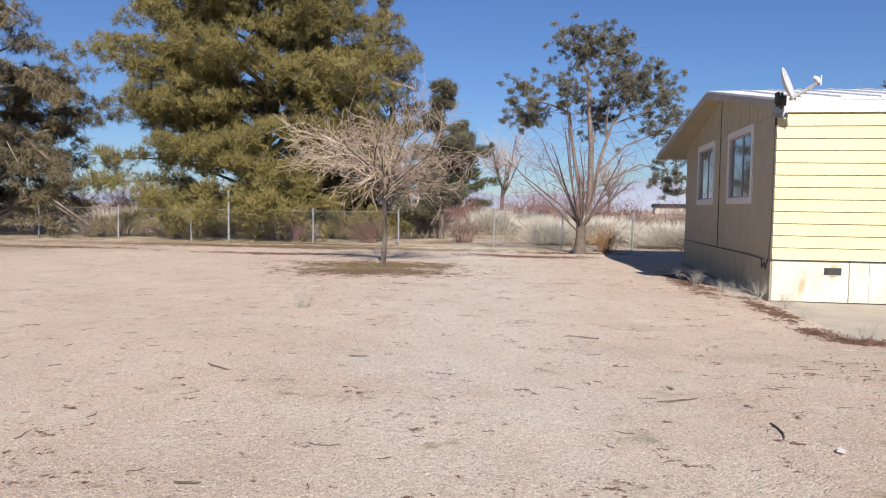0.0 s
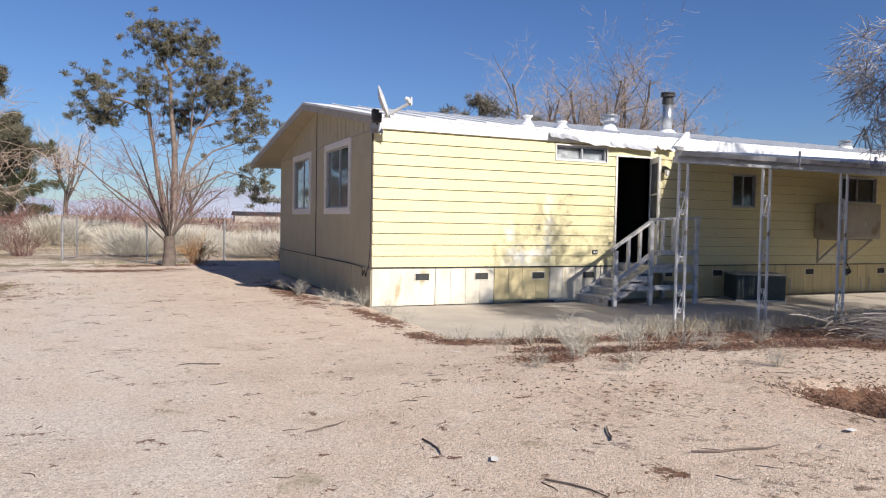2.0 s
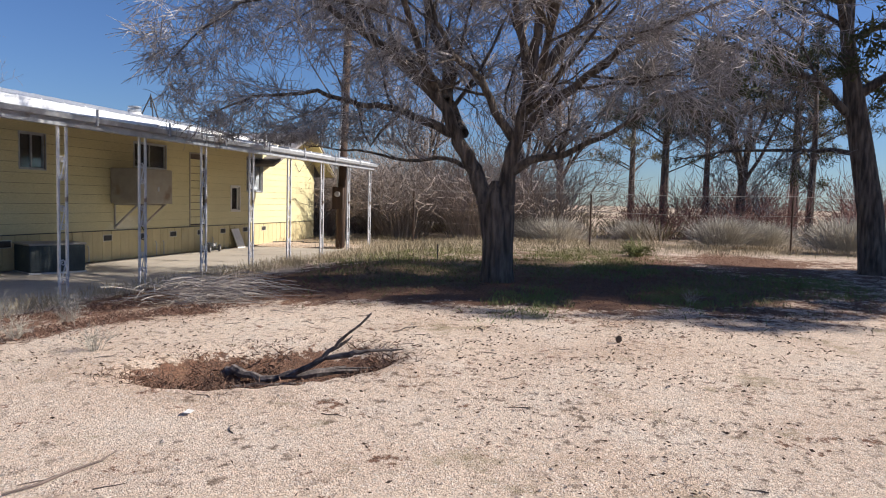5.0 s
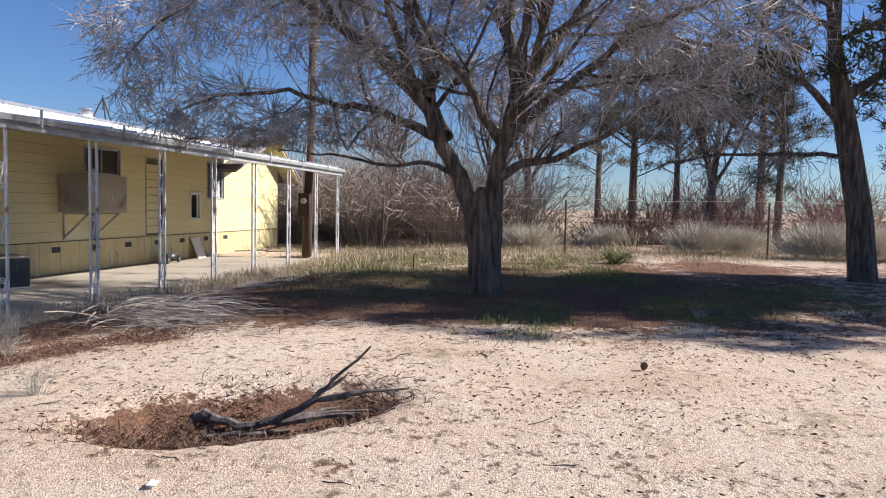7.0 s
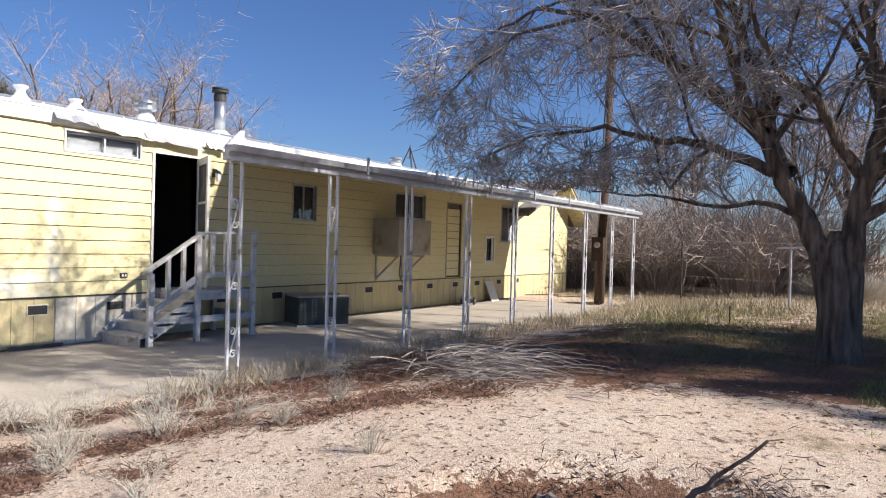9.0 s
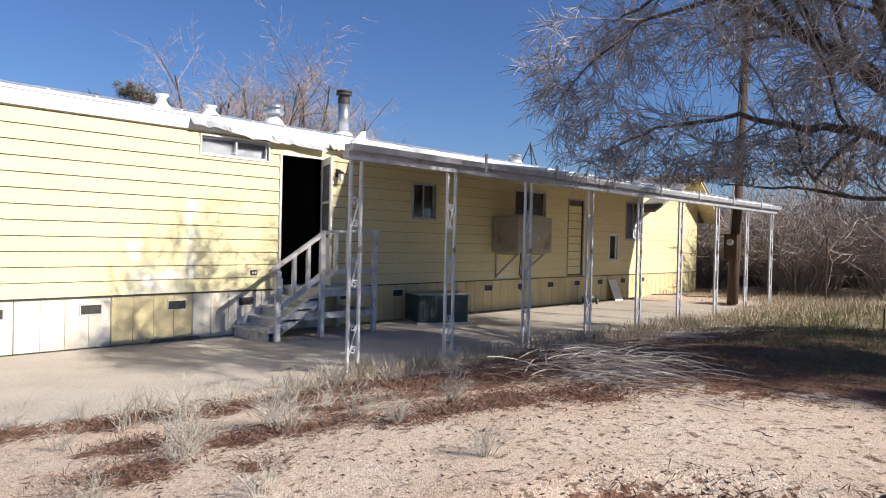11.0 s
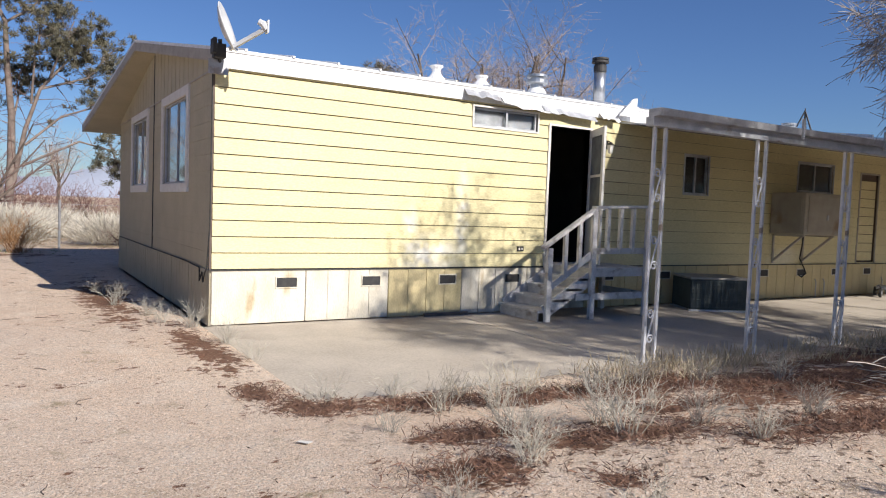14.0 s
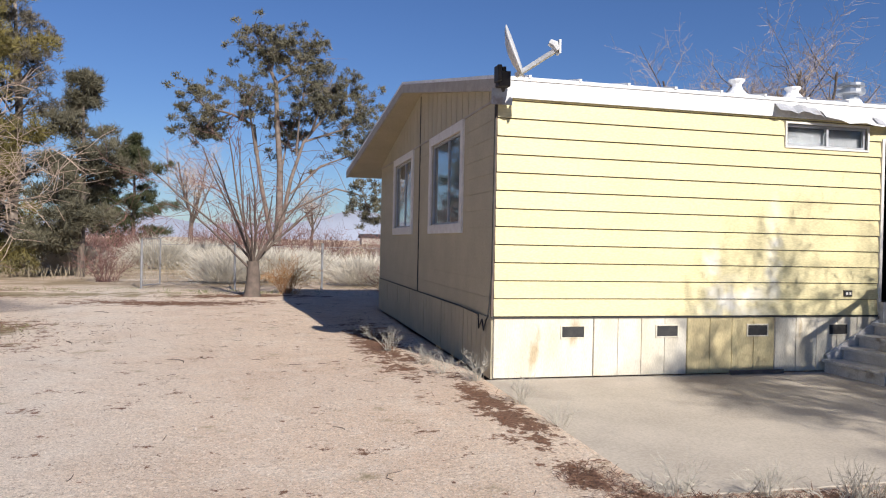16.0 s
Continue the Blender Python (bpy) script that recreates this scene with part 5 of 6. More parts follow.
conifer("grey_pine", "slim grey-green pine with open crown", (-12.6, 24.5, 0), 12.6, 4.6, 0.12, PINE_B, 200, 14, airy=0.3, leaf=0.2, subs=10, bark=PALE_BARK)
conifer("juniper_tree", "narrow grey-green juniper beyond the fence", (-8.9, 20.0, 0), 6.9, 3.2, 0.1, PINE_G, 130, 17)
conifer("round_pine", "low dark green pine beyond the gate", (-11.0, 42.0, 0), 7.8, 5.6, 0.06, PINE_D, 190, 23)
conifer("understory_pine", "olive pine boughs between the larger trees", (-13.0, 19.5, 0), 6.0, 4.6, 0.05, PINE_O, 220, 29)
conifer("back_juniper", "dark juniper top rising behind the roof", (10.9, 18.0, 0), 7.2, 7.6, 0.3, PINE_B, 200, 31, airy=0.15, subs=9, shape=0.8)
for i, (x, y, h, w, lo) in enumerate(((35, -13.5, 12, 5.5, 0.28), (37, -20, 13, 6.5, 0.28), (32, -25, 12, 6, 0.22), (30.0, -15.0, 8.5, 5.0, 0.38), (31.5, -19.5, 9.5, 5.5, 0.25), (45, -12, 12, 6, 0.3))):
    conifer("pine_tree", "tall dark pine in the row beyond the brush", (x, y, 0), h, w, lo, PINE_G if i % 2 else PINE_D, 85, 50 + i, airy=0.4, leaf=0.3, group="pines beyond the brush", subs=9, per=10)

rs = np.random.RandomState(88)
CY = np.stack([rs.normal(-0.2, 1.3, 70), rs.normal(0.9, 1.7, 70), rs.uniform(3.6, 9.5, 70)], 1)
tufts(CY, rs.uniform(0.25, 0.5, len(CY)), 9, 10, 0.22, 0.05, PINE_D, yard, rs, 0.4)
for x, y, h, w, sd in ((12.0, -23.5, 11.5, 7.0, 71), (14.8, -27.0, 12.0, 6.0, 72)):
    conifer("pine_tree", "tall dark pine shading the yard", (x, y, 0), h, w, 0.25, PINE_D, 330, sd, airy=0.15, group="pines beside the yard")

# open-crowned tree by the drive: pale forked limbs and separate leaf masses
random.seed(41)
rs = np.random.RandomState(41)
euc = thing("open_tree", "tall open-crowned tree with pale forked limbs", "tree", (-2.2, 23.5, 0))
s = Shape()
CL = []
OPEN_TREE = [((0, 0, -0.2), (0.15, 0, 2.8), (0.15, 0, 4.5), (0, 0.1, 6.35), (-0.08, 0, 8.06), (-0.46, 0, 8.84), (-0.7, 0.1, 9.5), (-1.08, 0, 10.4)), ((-0.08, 0, 8.0), (0.77, 0.2, 8.7), (1.3, 0.3, 9.4), (1.55, 0.2, 10.0)),
             ((-0.3, 0, 8.5), (-0.1, -0.2, 9.2), (0.1, -0.2, 9.6)), ((-0.05, 0.1, 1.0), (-0.6, 0.2, 3.7), (-0.85, 0.1, 5.3), (-0.93, 0, 6.2), (-1.86, -0.2, 6.6), (-2.9, -0.3, 6.8), (-3.5, -0.2, 7.5)),
             ((-1.9, -0.2, 6.6), (-2.6, 0.2, 6.2), (-3.2, 0.3, 5.7)), ((0.15, 0, 1.6), (0.6, -0.2, 4.0), (1.1, -0.2, 5.6), (2.2, -0.3, 7.0), (3.4, -0.2, 8.06)), ((1.1, -0.2, 5.6), (2.8, 0.4, 6.3), (3.7, 0.5, 7.5)),
             ((0.6, -0.2, 3.4), (1.86, 0.3, 4.65), (3.4, 0.5, 5.3), (4.3, 0.4, 6.1)), ((0.5, -0.2, 2.6), (2.5, 0.1, 3.7), (3.7, -0.1, 3.4), (4.0, -0.2, 2.5)), ((0.8, -0.2, 5.0), (0.9, -0.6, 6.8), (1.2, -0.8, 8.3)),
             ((0.15, 0, 4.0), (0.4, 1.2, 5.5), (0.8, 1.9, 7.0)), ((-0.85, 0.1, 5.0), (-1.1, -0.9, 6.6), (-1.0, -1.3, 7.6)), ((1.4, -0.2, 6.0), (1.8, -0.9, 7.2), (2.2, -1.1, 8.2))]
for k, pts in enumerate(OPEN_TREE):
    r0 = 0.17 if k == 0 else (0.10 if k in (3, 5) else 0.05)
    s.tube(pts, [r0 + (0.018 - r0) * i / (len(pts) - 1) for i in range(len(pts))], 8, cap=False)
    a, b = np.array(pts[-2]), np.array(pts[-1])
    for j in range(40):
        f = rs.uniform(-0.5 if len(pts) > 3 else 0.0, 1.1)
        c = a + (b - a) * f + rs.normal(size=3) * np.array([0.52, 0.5, 0.42])
        CL.append(c)
        q = a + (b - a) * min(max(f - 0.25, 0), 1)
        s.tube([tuple(q), tuple((q + c) / 2 + np.array([0, 0, 0.08])), tuple(c)], [0.013, 0.009, 0.005], 4, cap=False)
    for j in range(7):
        i = rs.randint(1, len(pts))
        q = np.array(pts[i - 1]) + (np.array(pts[i]) - np.array(pts[i - 1])) * rs.uniform(0.2, 1)
        e = q + rs.normal(size=3) * np.array([0.8, 0.6, 0.5])
        s.tube([tuple(q), tuple((q + e) / 2 + np.array([0, 0, 0.1])), tuple(e)], [0.02, 0.013, 0.005], 4, cap=False)
part("trunk", s, mat("grey_brown_bark", (0.24, 0.19, 0.16), (0.13, 0.10, 0.085), 4.0, 0.9, bump=0.5, fine=30), euc, smooth=True)
CL = np.array(CL)
tufts(CL, rs.uniform(0.12, 0.30, len(CL)), 9, 12, 0.15, 0.034, PINE_G, euc, rs)


# ---- fences ----
def chain_fence(label, x0, x1, y, posts, tall=()):
    f = thing("chain_link_fence", label, "fence")
    for x in posts:
        h = 2.05 if x in tall else 1.38
        z = ground_z(x, y)
        part("post", Shape().tube([(x, y, z - 0.2), (x + random.gauss(0, 0.015), y, z + h)], 0.034 if x not in tall else 0.045, 8), FENCE, f)
    s = Shape()
    k = x0 - 1.2
    while k < x1:
        for sgn in (1, -1):
            a0, b0 = (k, k + 1.2) if sgn > 0 else (k + 1.2, k)
            pa, pb = V((a0, y, 0.05)), V((b0, y, 1.25))
            lo, hi = min(a0, b0), max(a0, b0)
            if lo >= x0 and hi <= x1:
                s.bar(pa, pb, 0.0032, 0.0032)
        k += 0.15
    s.bar((x0, y, 1.27), (x1, y, 1.27), 0.012, 0.012)
    tagged(part("wire_mesh", s, FENCE, f), kind="stuff")
    return f


FY = 14.1
chain_fence("sagging chain-link fence on steel posts", -34.0, -9.6, FY, (-33.5, -29.0, -24.9, -21.3, -18.1, -16.5, -13.0, -9.6), (-16.5,))
chain_fence("chain-link fence running behind the house", -5.95, 9.0, FY, (-5.95, -3.4, -0.9, 2.0, 5.0, 8.9))
gate = thing("open_gate", "open chain-link gate leaf folded back at its post", "gate", (-6.0, FY, ground_z(-6, FY)))
part("gate_frame", Shape().tube([(0.05, 0.02, 0.08), (0.05, 0.02, 1.42), (0.42, 0.9, 1.42), (0.42, 0.9, 0.08), (0.05, 0.02, 0.08)], 0.022, 6), FENCE, gate)
for i in range(9):
    f = i / 9
    part("wire", Shape().bar((0.05 + 0.37 * f, 0.02 + 0.88 * f, 0.1), (0.05 + 0.37 * f, 0.02 + 0.88 * f, 1.4), 0.005, 0.005), FENCE, gate)
wf = thing("wire_fence", "old wire fence on thin steel posts beyond the grass", "fence")
wire_posts = ((20.6, -4.5), (20.6, -10.5), (20.4, -16.5), (20.2, -22.5))
for x, y in wire_posts:
    part("post", Shape().tube([(x, y, -0.1), (x, y, 1.85)], 0.028, 8), POLE, wf)
for z in (0.7, 1.2, 1.8):
    for (xa, ya), (xb, yb) in zip(wire_posts, wire_posts[1:]):
        part("wire", Shape().tube([(xa, ya, z + 0.1), ((xa + xb) / 2, (ya + yb) / 2, z + 0.04), (xb, yb, z + 0.1)], 0.005 if z < 1.5 else 0.010, 5), FASCIA, wf)


# ---- brush and scrub ----
def tangle(name, label, at, n, reach, h, material, seed, r=0.008, arch=0.6, category="bush", leaf=0, leaf_mat=None, group=""):
    """A bush of many thin arching stems from one root area."""
    random.seed(seed)
    s = Shape()
    for k in range(n):
        a = random.uniform(0, 6.283)
        lean = random.uniform(0.15, 1.0) * arch
        d = V((math.cos(a) * lean, math.sin(a) * lean, 1)).normalized()
        p = V((math.cos(a), math.sin(a), 0)) * random.uniform(0, reach * 0.35)
        L = h * random.uniform(0.55, 1.15)
        pts = [p.copy()]
        for i in range(5):
            d = (d + V((random.gauss(0, 0.16), random.gauss(0, 0.16), random.gauss(0, 0.12) - 0.10 * arch * i))).normalized()
            p = p + d * L / 5
            pts.append(p.copy())
            if i > 0:
                for m in range(2):
                    e = spread_dir(d, random.uniform(0.4, 0.9))
                    s.tube([p, p + e * L * 0.13, p + (e + V((0, 0, 0.15))) * L * 0.26], [r * 0.55, r * 0.45, r * 0.25], 3, cap=False)
        s.tube(pts, [r, r * 0.9, r * 0.8, r * 0.7, r * 0.55, r * 0.35], 3, cap=False)
    me = part(name, s, material)
    me.matrix_world = pose(*at)
    return tagged(me, label, category, group)


# dark thicket past the yard
src = tangle("thicket", "tangled dark bare thicket past the yard", (24.0, -3.0, 0), 150, 3.0, 3.6, mat("thicket_stems", (0.36, 0.30, 0.26), (0.22, 0.18, 0.155), 3, 0.95, bump=0, spread=0.35), 61, 0.017, 0.8, group="thicket past the yard")
n = 0
for x in range(4):
    for y in range(9):
        px, py = 24.5 + x * 3.2 + random.uniform(-1, 1), 3.0 - y * 2.9 + random.uniform(-1, 1)
        if (x == 0 and py < -10) or (x > 0 and py < -7.5):
            continue
        sc = random.uniform(0.7, 1.05) * (0.8 if py < -12 else 1.1)
        copy_thing(src, pose(px, py, ground_z(px, py), 0, 0, random.uniform(0, 360)) @ Matrix.Scale(sc, 4))
rab = thing("rabbitbrush", "pale dry rabbitbrush mound", "bush", (23.6, -9.2, 0.05), "rabbitbrush mounds")
rs = np.random.RandomState(7)
P = rs.normal(size=(3800, 3)) * np.array([0.55, 0.55, 0.0])
P[:, 2] = rs.uniform(0, 0.5, len(P))
D = np.c_[P[:, :2] * 0.9, np.ones(len(P)) * 0.9] + rs.normal(size=(len(P), 3)) * 0.4
blades("crown", P * np.array([0.6, 0.6, 1]), D, rs.uniform(0.3, 0.75, len(P)), rs.uniform(0.006, 0.016, len(P)), RABBIT, rab)
for ob in rab.children:
    tagged(ob, kind="stuff")
for x, y, sc in ((23.0, -14.9, 1.15), (23.6, -16.3, 1.0), (21.9, -18.4, 1.2), (22.0, -19.8, 1.25), (24.5, -8.2, 0.9), (22.0, -21.4, 1.1), (25, -12, 0.9), (-3.8, 16.5, 1.1), (-2.2, 17.5, 1.3), (0.5, 16.2, 1.1), (-9.5, 22, 1.2), (-7.2, 27, 1.5), (-4.5, 26, 1.2),
                 (-20, 17, 1.2), (-22.5, 18, 1.4), (-24, 17.4, 1.2), (-19, 19, 1.3), (-26, 18.6, 1.4), (-15, 17.5, 1.0), (-1.0, 20, 1.2), (2.2, 18, 1.2), (-5.5, 33, 1.4), (-8.6, 36, 1.5)):
    copy_thing(rab, pose(x, y, ground_z(x, y), 0, 0, rs.uniform(0, 360)) @ Matrix.Scale(sc, 4))
dark_bush = tangle("dark_shrub", "low dark bare shrub beyond the fence", (-12.0, 30.0, 0), 60, 1.4, 1.7, TWIG_R, 66, 0.012, 0.9, group="shrubs beyond the fence")
for x, y, sc in ((0.9, 13.2, 0.5), (-10.2, 27, 0.9), (-5.0, 40, 1.5), (-2.8, 44, 1.6), (-0.5, 42, 1.5), (1.5, 38, 1.3), (-15.5, 16.5, 0.8), (-6.0, 48, 1.8), (-23.5, 16.5, 0.7), (-20.5, 16.2, 0.6), (3.5, 30, 1.2), (-7.5, 17.3, 0.7), (-14.0, 15.2, 0.6), (-11.2, 15.6, 0.7), (-25.5, 22, 1.5), (-22.5, 24, 1.6), (-20.5, 26, 1.6), (-13.5, 27, 1.6), (-15.5, 25, 1.4), (-10.6, 31, 1.5), (-28.5, 21, 1.4), (-31, 19, 1.3), (-8.7, 33, 1.3), (-18.5, 17.2, 0.8), (-16.8, 17.0, 0.8), (-26.5, 25, 1.7), (27.5, -12.5, 1.3), (29, -14, 1.5), (28.5, -17.5, 1.4), (27.0, -20.5, 1.2), (30.5, -22, 1.6), (33, -17, 1.8), (26.8, -15.5, 0.9), (36, -23, 1.9), (40, -18, 2.0)):
    copy_thing(dark_bush, pose(x, y, ground_z(x, y), 0, 0, rs.uniform(0, 360)) @ Matrix.Scale(sc, 4))
tangle("orange_shrub", "rusty orange dry shrub beside the stem tree", (-1.9, 12.4, 0), 70, 0.8, 0.95, mat("rusty_stems", (0.36, 0.20, 0.08), (0.30, 0.16, 0.08), 5, 0.9, bump=0, spread=0.3), 71, 0.007, 0.8)

# far scrub that nobody could count
rs = np.random.RandomState(3)
n = 2600
ang, dist = rs.uniform(0, 2 * math.pi, n), 26 + 150 * rs.uniform(0, 1, n) ** 1.6
cx, cy = 3 + dist * np.cos(ang), 2 + dist * np.sin(ang)
keep = (cy > 16) | (cx > 24) | (cx < -30) | (cy < -26)
cx, cy = cx[keep], cy[keep]
road = np.abs(cx + 7.8 + 0.05 * (cy - 14)) < 1.6
cx, cy = cx[~road], cy[~road]
per = 46
sc = rs.uniform(0.35, 1.0, len(cx))
off = rs.normal(size=(len(cx) * per, 3))
k = np.repeat(np.arange(len(cx)), per)
P = np.c_[cx[k] + off[:, 0] * sc[k] * 0.45, cy[k] + off[:, 1] * sc[k] * 0.45, height(cx, cy)[k] + np.abs(off[:, 2]) * sc[k] * 0.25]
D = np.c_[off[:, :2] * 0.6, np.ones(len(k))]
tagged(blades("far_scrub", P, D, sc[k] * rs.uniform(0.4, 0.9, len(k)), sc[k] * rs.uniform(0.03, 0.09, len(k)), mat("scrub_mix", (0.30, 0.24, 0.15), (0.17, 0.145, 0.10), 0.25, 0.95, bump=0, spread=0.4)), "dry desert scrub reaching into the distance", "scrub", kind="stuff")

hills = Shape()
random.seed(2)
for cxh, w, h in ((-500, 700, 55), (200, 800, 70), (900, 700, 60), (-1100, 600, 40), (1500, 700, 45)):
    o = len(hills.v)
    m = 24
    for i in range(m + 1):
        f = i / m
        zz = h * math.sin(math.pi * f) ** 0.8 * (0.75 + 0.25 * math.sin(f * 17 + cxh) + 0.1 * math.sin(f * 41))
        x = cxh - w + 2 * w * f
        hills.v += [(x, 1700, -3), (x, 1760, max(zz, 0)), (x, 1900, -3)]
        if i:
            a = o + (i - 1) * 3
            hills.f += [(a, a + 3, a + 4, a + 1), (a + 1, a + 4, a + 5, a + 2)]
tagged(part("backdrop_hills", hills, HILL, smooth=True), "low hills on the horizon, bluish haze in their colour", "hills", kind="structure")
shed = thing("far_shed", "long low dark-roofed shed far off", "building", (38, 250, 0))
part("wall", Shape().box(-8, 8, 0, 6, 0, 2.4), FASCIA, shed)
part("roof", Shape().prism([(-0.5, 2.4), (3, 3.6), (6.5, 2.4), (6.5, 2.5), (3, 3.75), (-0.5, 2.5)], -8.6, 8.6, "x"), BLACK, shed)

# ---- dead branch in the pit, brush pile ----
random.seed(77)
branch = thing("dead_branch", "dark dead branch lying in the shallow pit", "branch", (0, 0, 0))
DEAD = [(((1.66, -8.42, 0.02), (1.70, -8.47, 0.10), (1.70, -8.56, 0.14), (1.67, -8.67, 0.11), (1.66, -8.89, 0.09), (1.70, -9.01, 0.13), (1.72, -9.22, 0.22), (1.74, -9.35, 0.32), (1.76, -9.43, 0.41), (1.80, -9.67, 0.64)), 0.04),
        (((1.73, -9.3, 0.27), (1.72, -9.53, 0.33), (1.74, -9.65, 0.36), (1.8, -9.93, 0.38)), 0.024), (((1.68, -9.0, 0.12), (1.84, -9.35, 0.15), (1.95, -9.55, 0.16), (2.02, -9.76, 0.15)), 0.034), (((1.73, -9.3, 0.3), (1.78, -9.46, 0.4), (1.80, -9.52, 0.46)), 0.018),
        (((1.72, -8.95, 0.10), (1.95, -9.2, 0.13), (2.2, -9.45, 0.14)), 0.018), (((1.5, -8.6, 0.05), (1.6, -8.95, 0.07), (1.75, -9.2, 0.08)), 0.02), (((1.76, -9.4, 0.2), (1.9, -9.7, 0.2), (2.0, -10.0, 0.18)), 0.011),
        (((2.0, -8.6, 0.06), (2.1, -9.0, 0.08), (2.2, -9.5, 0.12)), 0.014), (((1.3, -8.5, 0.03), (1.4, -8.8, 0.05), (1.6, -9.1, 0.06)), 0.01)]
CHAR = mat("charred_wood", (0.20, 0.165, 0.145), (0.06, 0.048, 0.042), 14.0, 0.85, bump=0.8, fine=60, c=(0.22, 0.19, 0.17), spots=0.0, spot_scale=9.0)
for pts, r in DEAD:
    s = Shape()
    full = []
    for a, b in zip(pts, pts[1:]):
        for f in (0.0, 0.33, 0.66):
            full.append(V(a).lerp(V(b), f) + V((random.gauss(0, r * 0.14), random.gauss(0, r * 0.14), random.gauss(0, r * 0.14))))
    full.append(V(pts[-1]))
    m = len(full) - 1
    s.tube(full, [max(r * min(1.0, 0.45 + i * 0.3) * (1 - 0.8 * (i / m) ** 1.5) * random.uniform(0.85, 1.15), 0.003) for i in range(m + 1)], 7)
    part("limb", s, CHAR, branch)
random.seed(78)
PALE = mat("pale_dead_stems", (0.46, 0.41, 0.36), (0.34, 0.29, 0.25), 5, 0.9, bump=0, spread=0.3)
heap = thing("brush_pile", "heap of pale dead branches and stems", "brush pile", (0, 0, 0))
rest_pile = Shape()
for k in range(400):
    p = V((random.gauss(4.45, 0.36), random.gauss(-6.4, 0.36), 0.20 + random.uniform(0, 0.30)))
    a = random.gauss(-0.9, 0.7)
    d = V((math.cos(a), math.sin(a), random.uniform(-0.05, 0.35))).normalized()
    L = random.uniform(0.25, 0.85)
    pts = [p]
    for i in range(4):
        d = (d + V((random.gauss(0, 0.1), random.gauss(0, 0.1), -0.1))).normalized()
        q = pts[-1] + d * L / 4
        q.z = max(q.z, ground_z(q.x, q.y) + 0.01)
        pts.append(q)
    r = random.uniform(0.0032, 0.0065)
    if k < 70:
        part("dead_stem", Shape().tube(pts, [r, r, r * 0.8, r * 0.6, r * 0.3], 4, cap=False), PALE, heap)
    else:
        rest_pile.tube(pts, [r * 0.7, r * 0.7, r * 0.6, r * 0.5, r * 0.3], 3, cap=False)
tagged(part("stem_rest", rest_pile, PALE, heap), kind="stuff")

# ---- weeds, grass, litter, stones ----
weeds = []
for k in range(3):
    weeds.append(tangle("dead_weed", "small grey dead weed on bare soil", (0, 0, -50), 18 + 8 * k, 0.13, 0.15 + 0.03 * k, SAGE, 90 + k, 0.0017, 0.65, "weed", group="dead weeds"))
WEED_AT = [(-0.85, 1.95, 2.1), (-0.24, -0.2, 1.7), (-0.14, -1.4, 1.4), (-0.1, -2.2, 0.7), (0.03, -3.75, 0.9), (0.53, -3.95, 0.8), (0.61, -4.55, 1.0), (1.1, -4.6, 1.1), (0.5, -5.8, 1.0), (1.19, -5.85, 1.15), (1.78, -5.93, 0.9), (1.75, -6.4, 0.8),
           (0.3, -6.0, 0.7), (1.03, -4.1, 0.7), (2.6, -6.2, 0.8), (0.64, -5.42, 0.9), (1.33, -5.5, 1.0), (1.55, -7.4, 0.8), (0.26, -6.9, 0.7), (-0.35, -6.3, 0.6), (2.1, -4.6, 1.0), (2.7, -4.5, 0.9), (3.3, -4.7, 0.8), (1.6, -4.3, 0.8), (2.0, -5.3, 0.7),
           (-7.2, -2.95, 1.0), (-0.6, 0.9, 0.8), (-0.5, 0.3, 0.7), (3.9, -5.1, 0.9), (-0.9, 3.2, 0.8), (0.0, -4.9, 0.6), (6.3, -12.4, 0.6)]
random.seed(15)
for i, (x, y, sc) in enumerate(WEED_AT):
    m = pose(x, y, ground_z(x, y), 0, 0, random.uniform(0, 360)) @ Matrix.Scale(sc, 4)
    if i < 3:
        weeds[i].matrix_world = m
    else:
        copy_thing(weeds[i % 3], m)


def sow(name, label, category, n, regions, material, length, width, tilt, seed, z=0.0, least=-0.15):
    """Blades scattered over ellipses of the ground."""
    rs = np.random.RandomState(seed)
    w = np.array([a * b for _, _, a, b in regions])
    pick = rs.choice(len(regions), n, p=w / w.sum())
    R = np.array(regions)[pick]
    a, r = rs.uniform(0, 2 * math.pi, n), np.sqrt(rs.uniform(0, 1, n)) * (1 + 0.25 * rs.normal(size=n))
    x, y = R[:, 0] + r * np.cos(a) * R[:, 2], R[:, 1] + r * np.sin(a) * R[:, 3]
    clump = np.array([noise.noise(V((u * 1.7, v * 1.7, seed))) for u, v in zip(x, y)])
    ok = (clump > least) & ~((x > -0.15) & (x < 17.5) & (y > -3.85) & (y < 9))
    x, y = x[ok], y[ok]
    P = np.c_[x, y, height(x, y) + z]
    D = np.c_[rs.normal(size=(len(x), 2)) * tilt, np.ones(len(x))]
    return tagged(blades(name, P, D, rs.uniform(0.5, 1.2, len(x)) * length, rs.uniform(0.6, 1.3, len(x)) * width, material), label, category, kind="stuff")


sow("dry_grass", "dry straw grass along the slab edge", "grass", 10000, [(7.0, -4.3, 5.0, 0.5), (3.6, -4.3, 1.6, 0.35), (12.5, -4.6, 4.5, 0.7), (17.5, -5.0, 3.0, 1.3)], STRAW, 0.24, 0.008, 0.45, 1)
sow("yard_grass", "thin green and straw grass under the tree", "grass", 26000, GRASS_SPOTS[:7], GREEN, 0.11, 0.009, 0.6, 2)
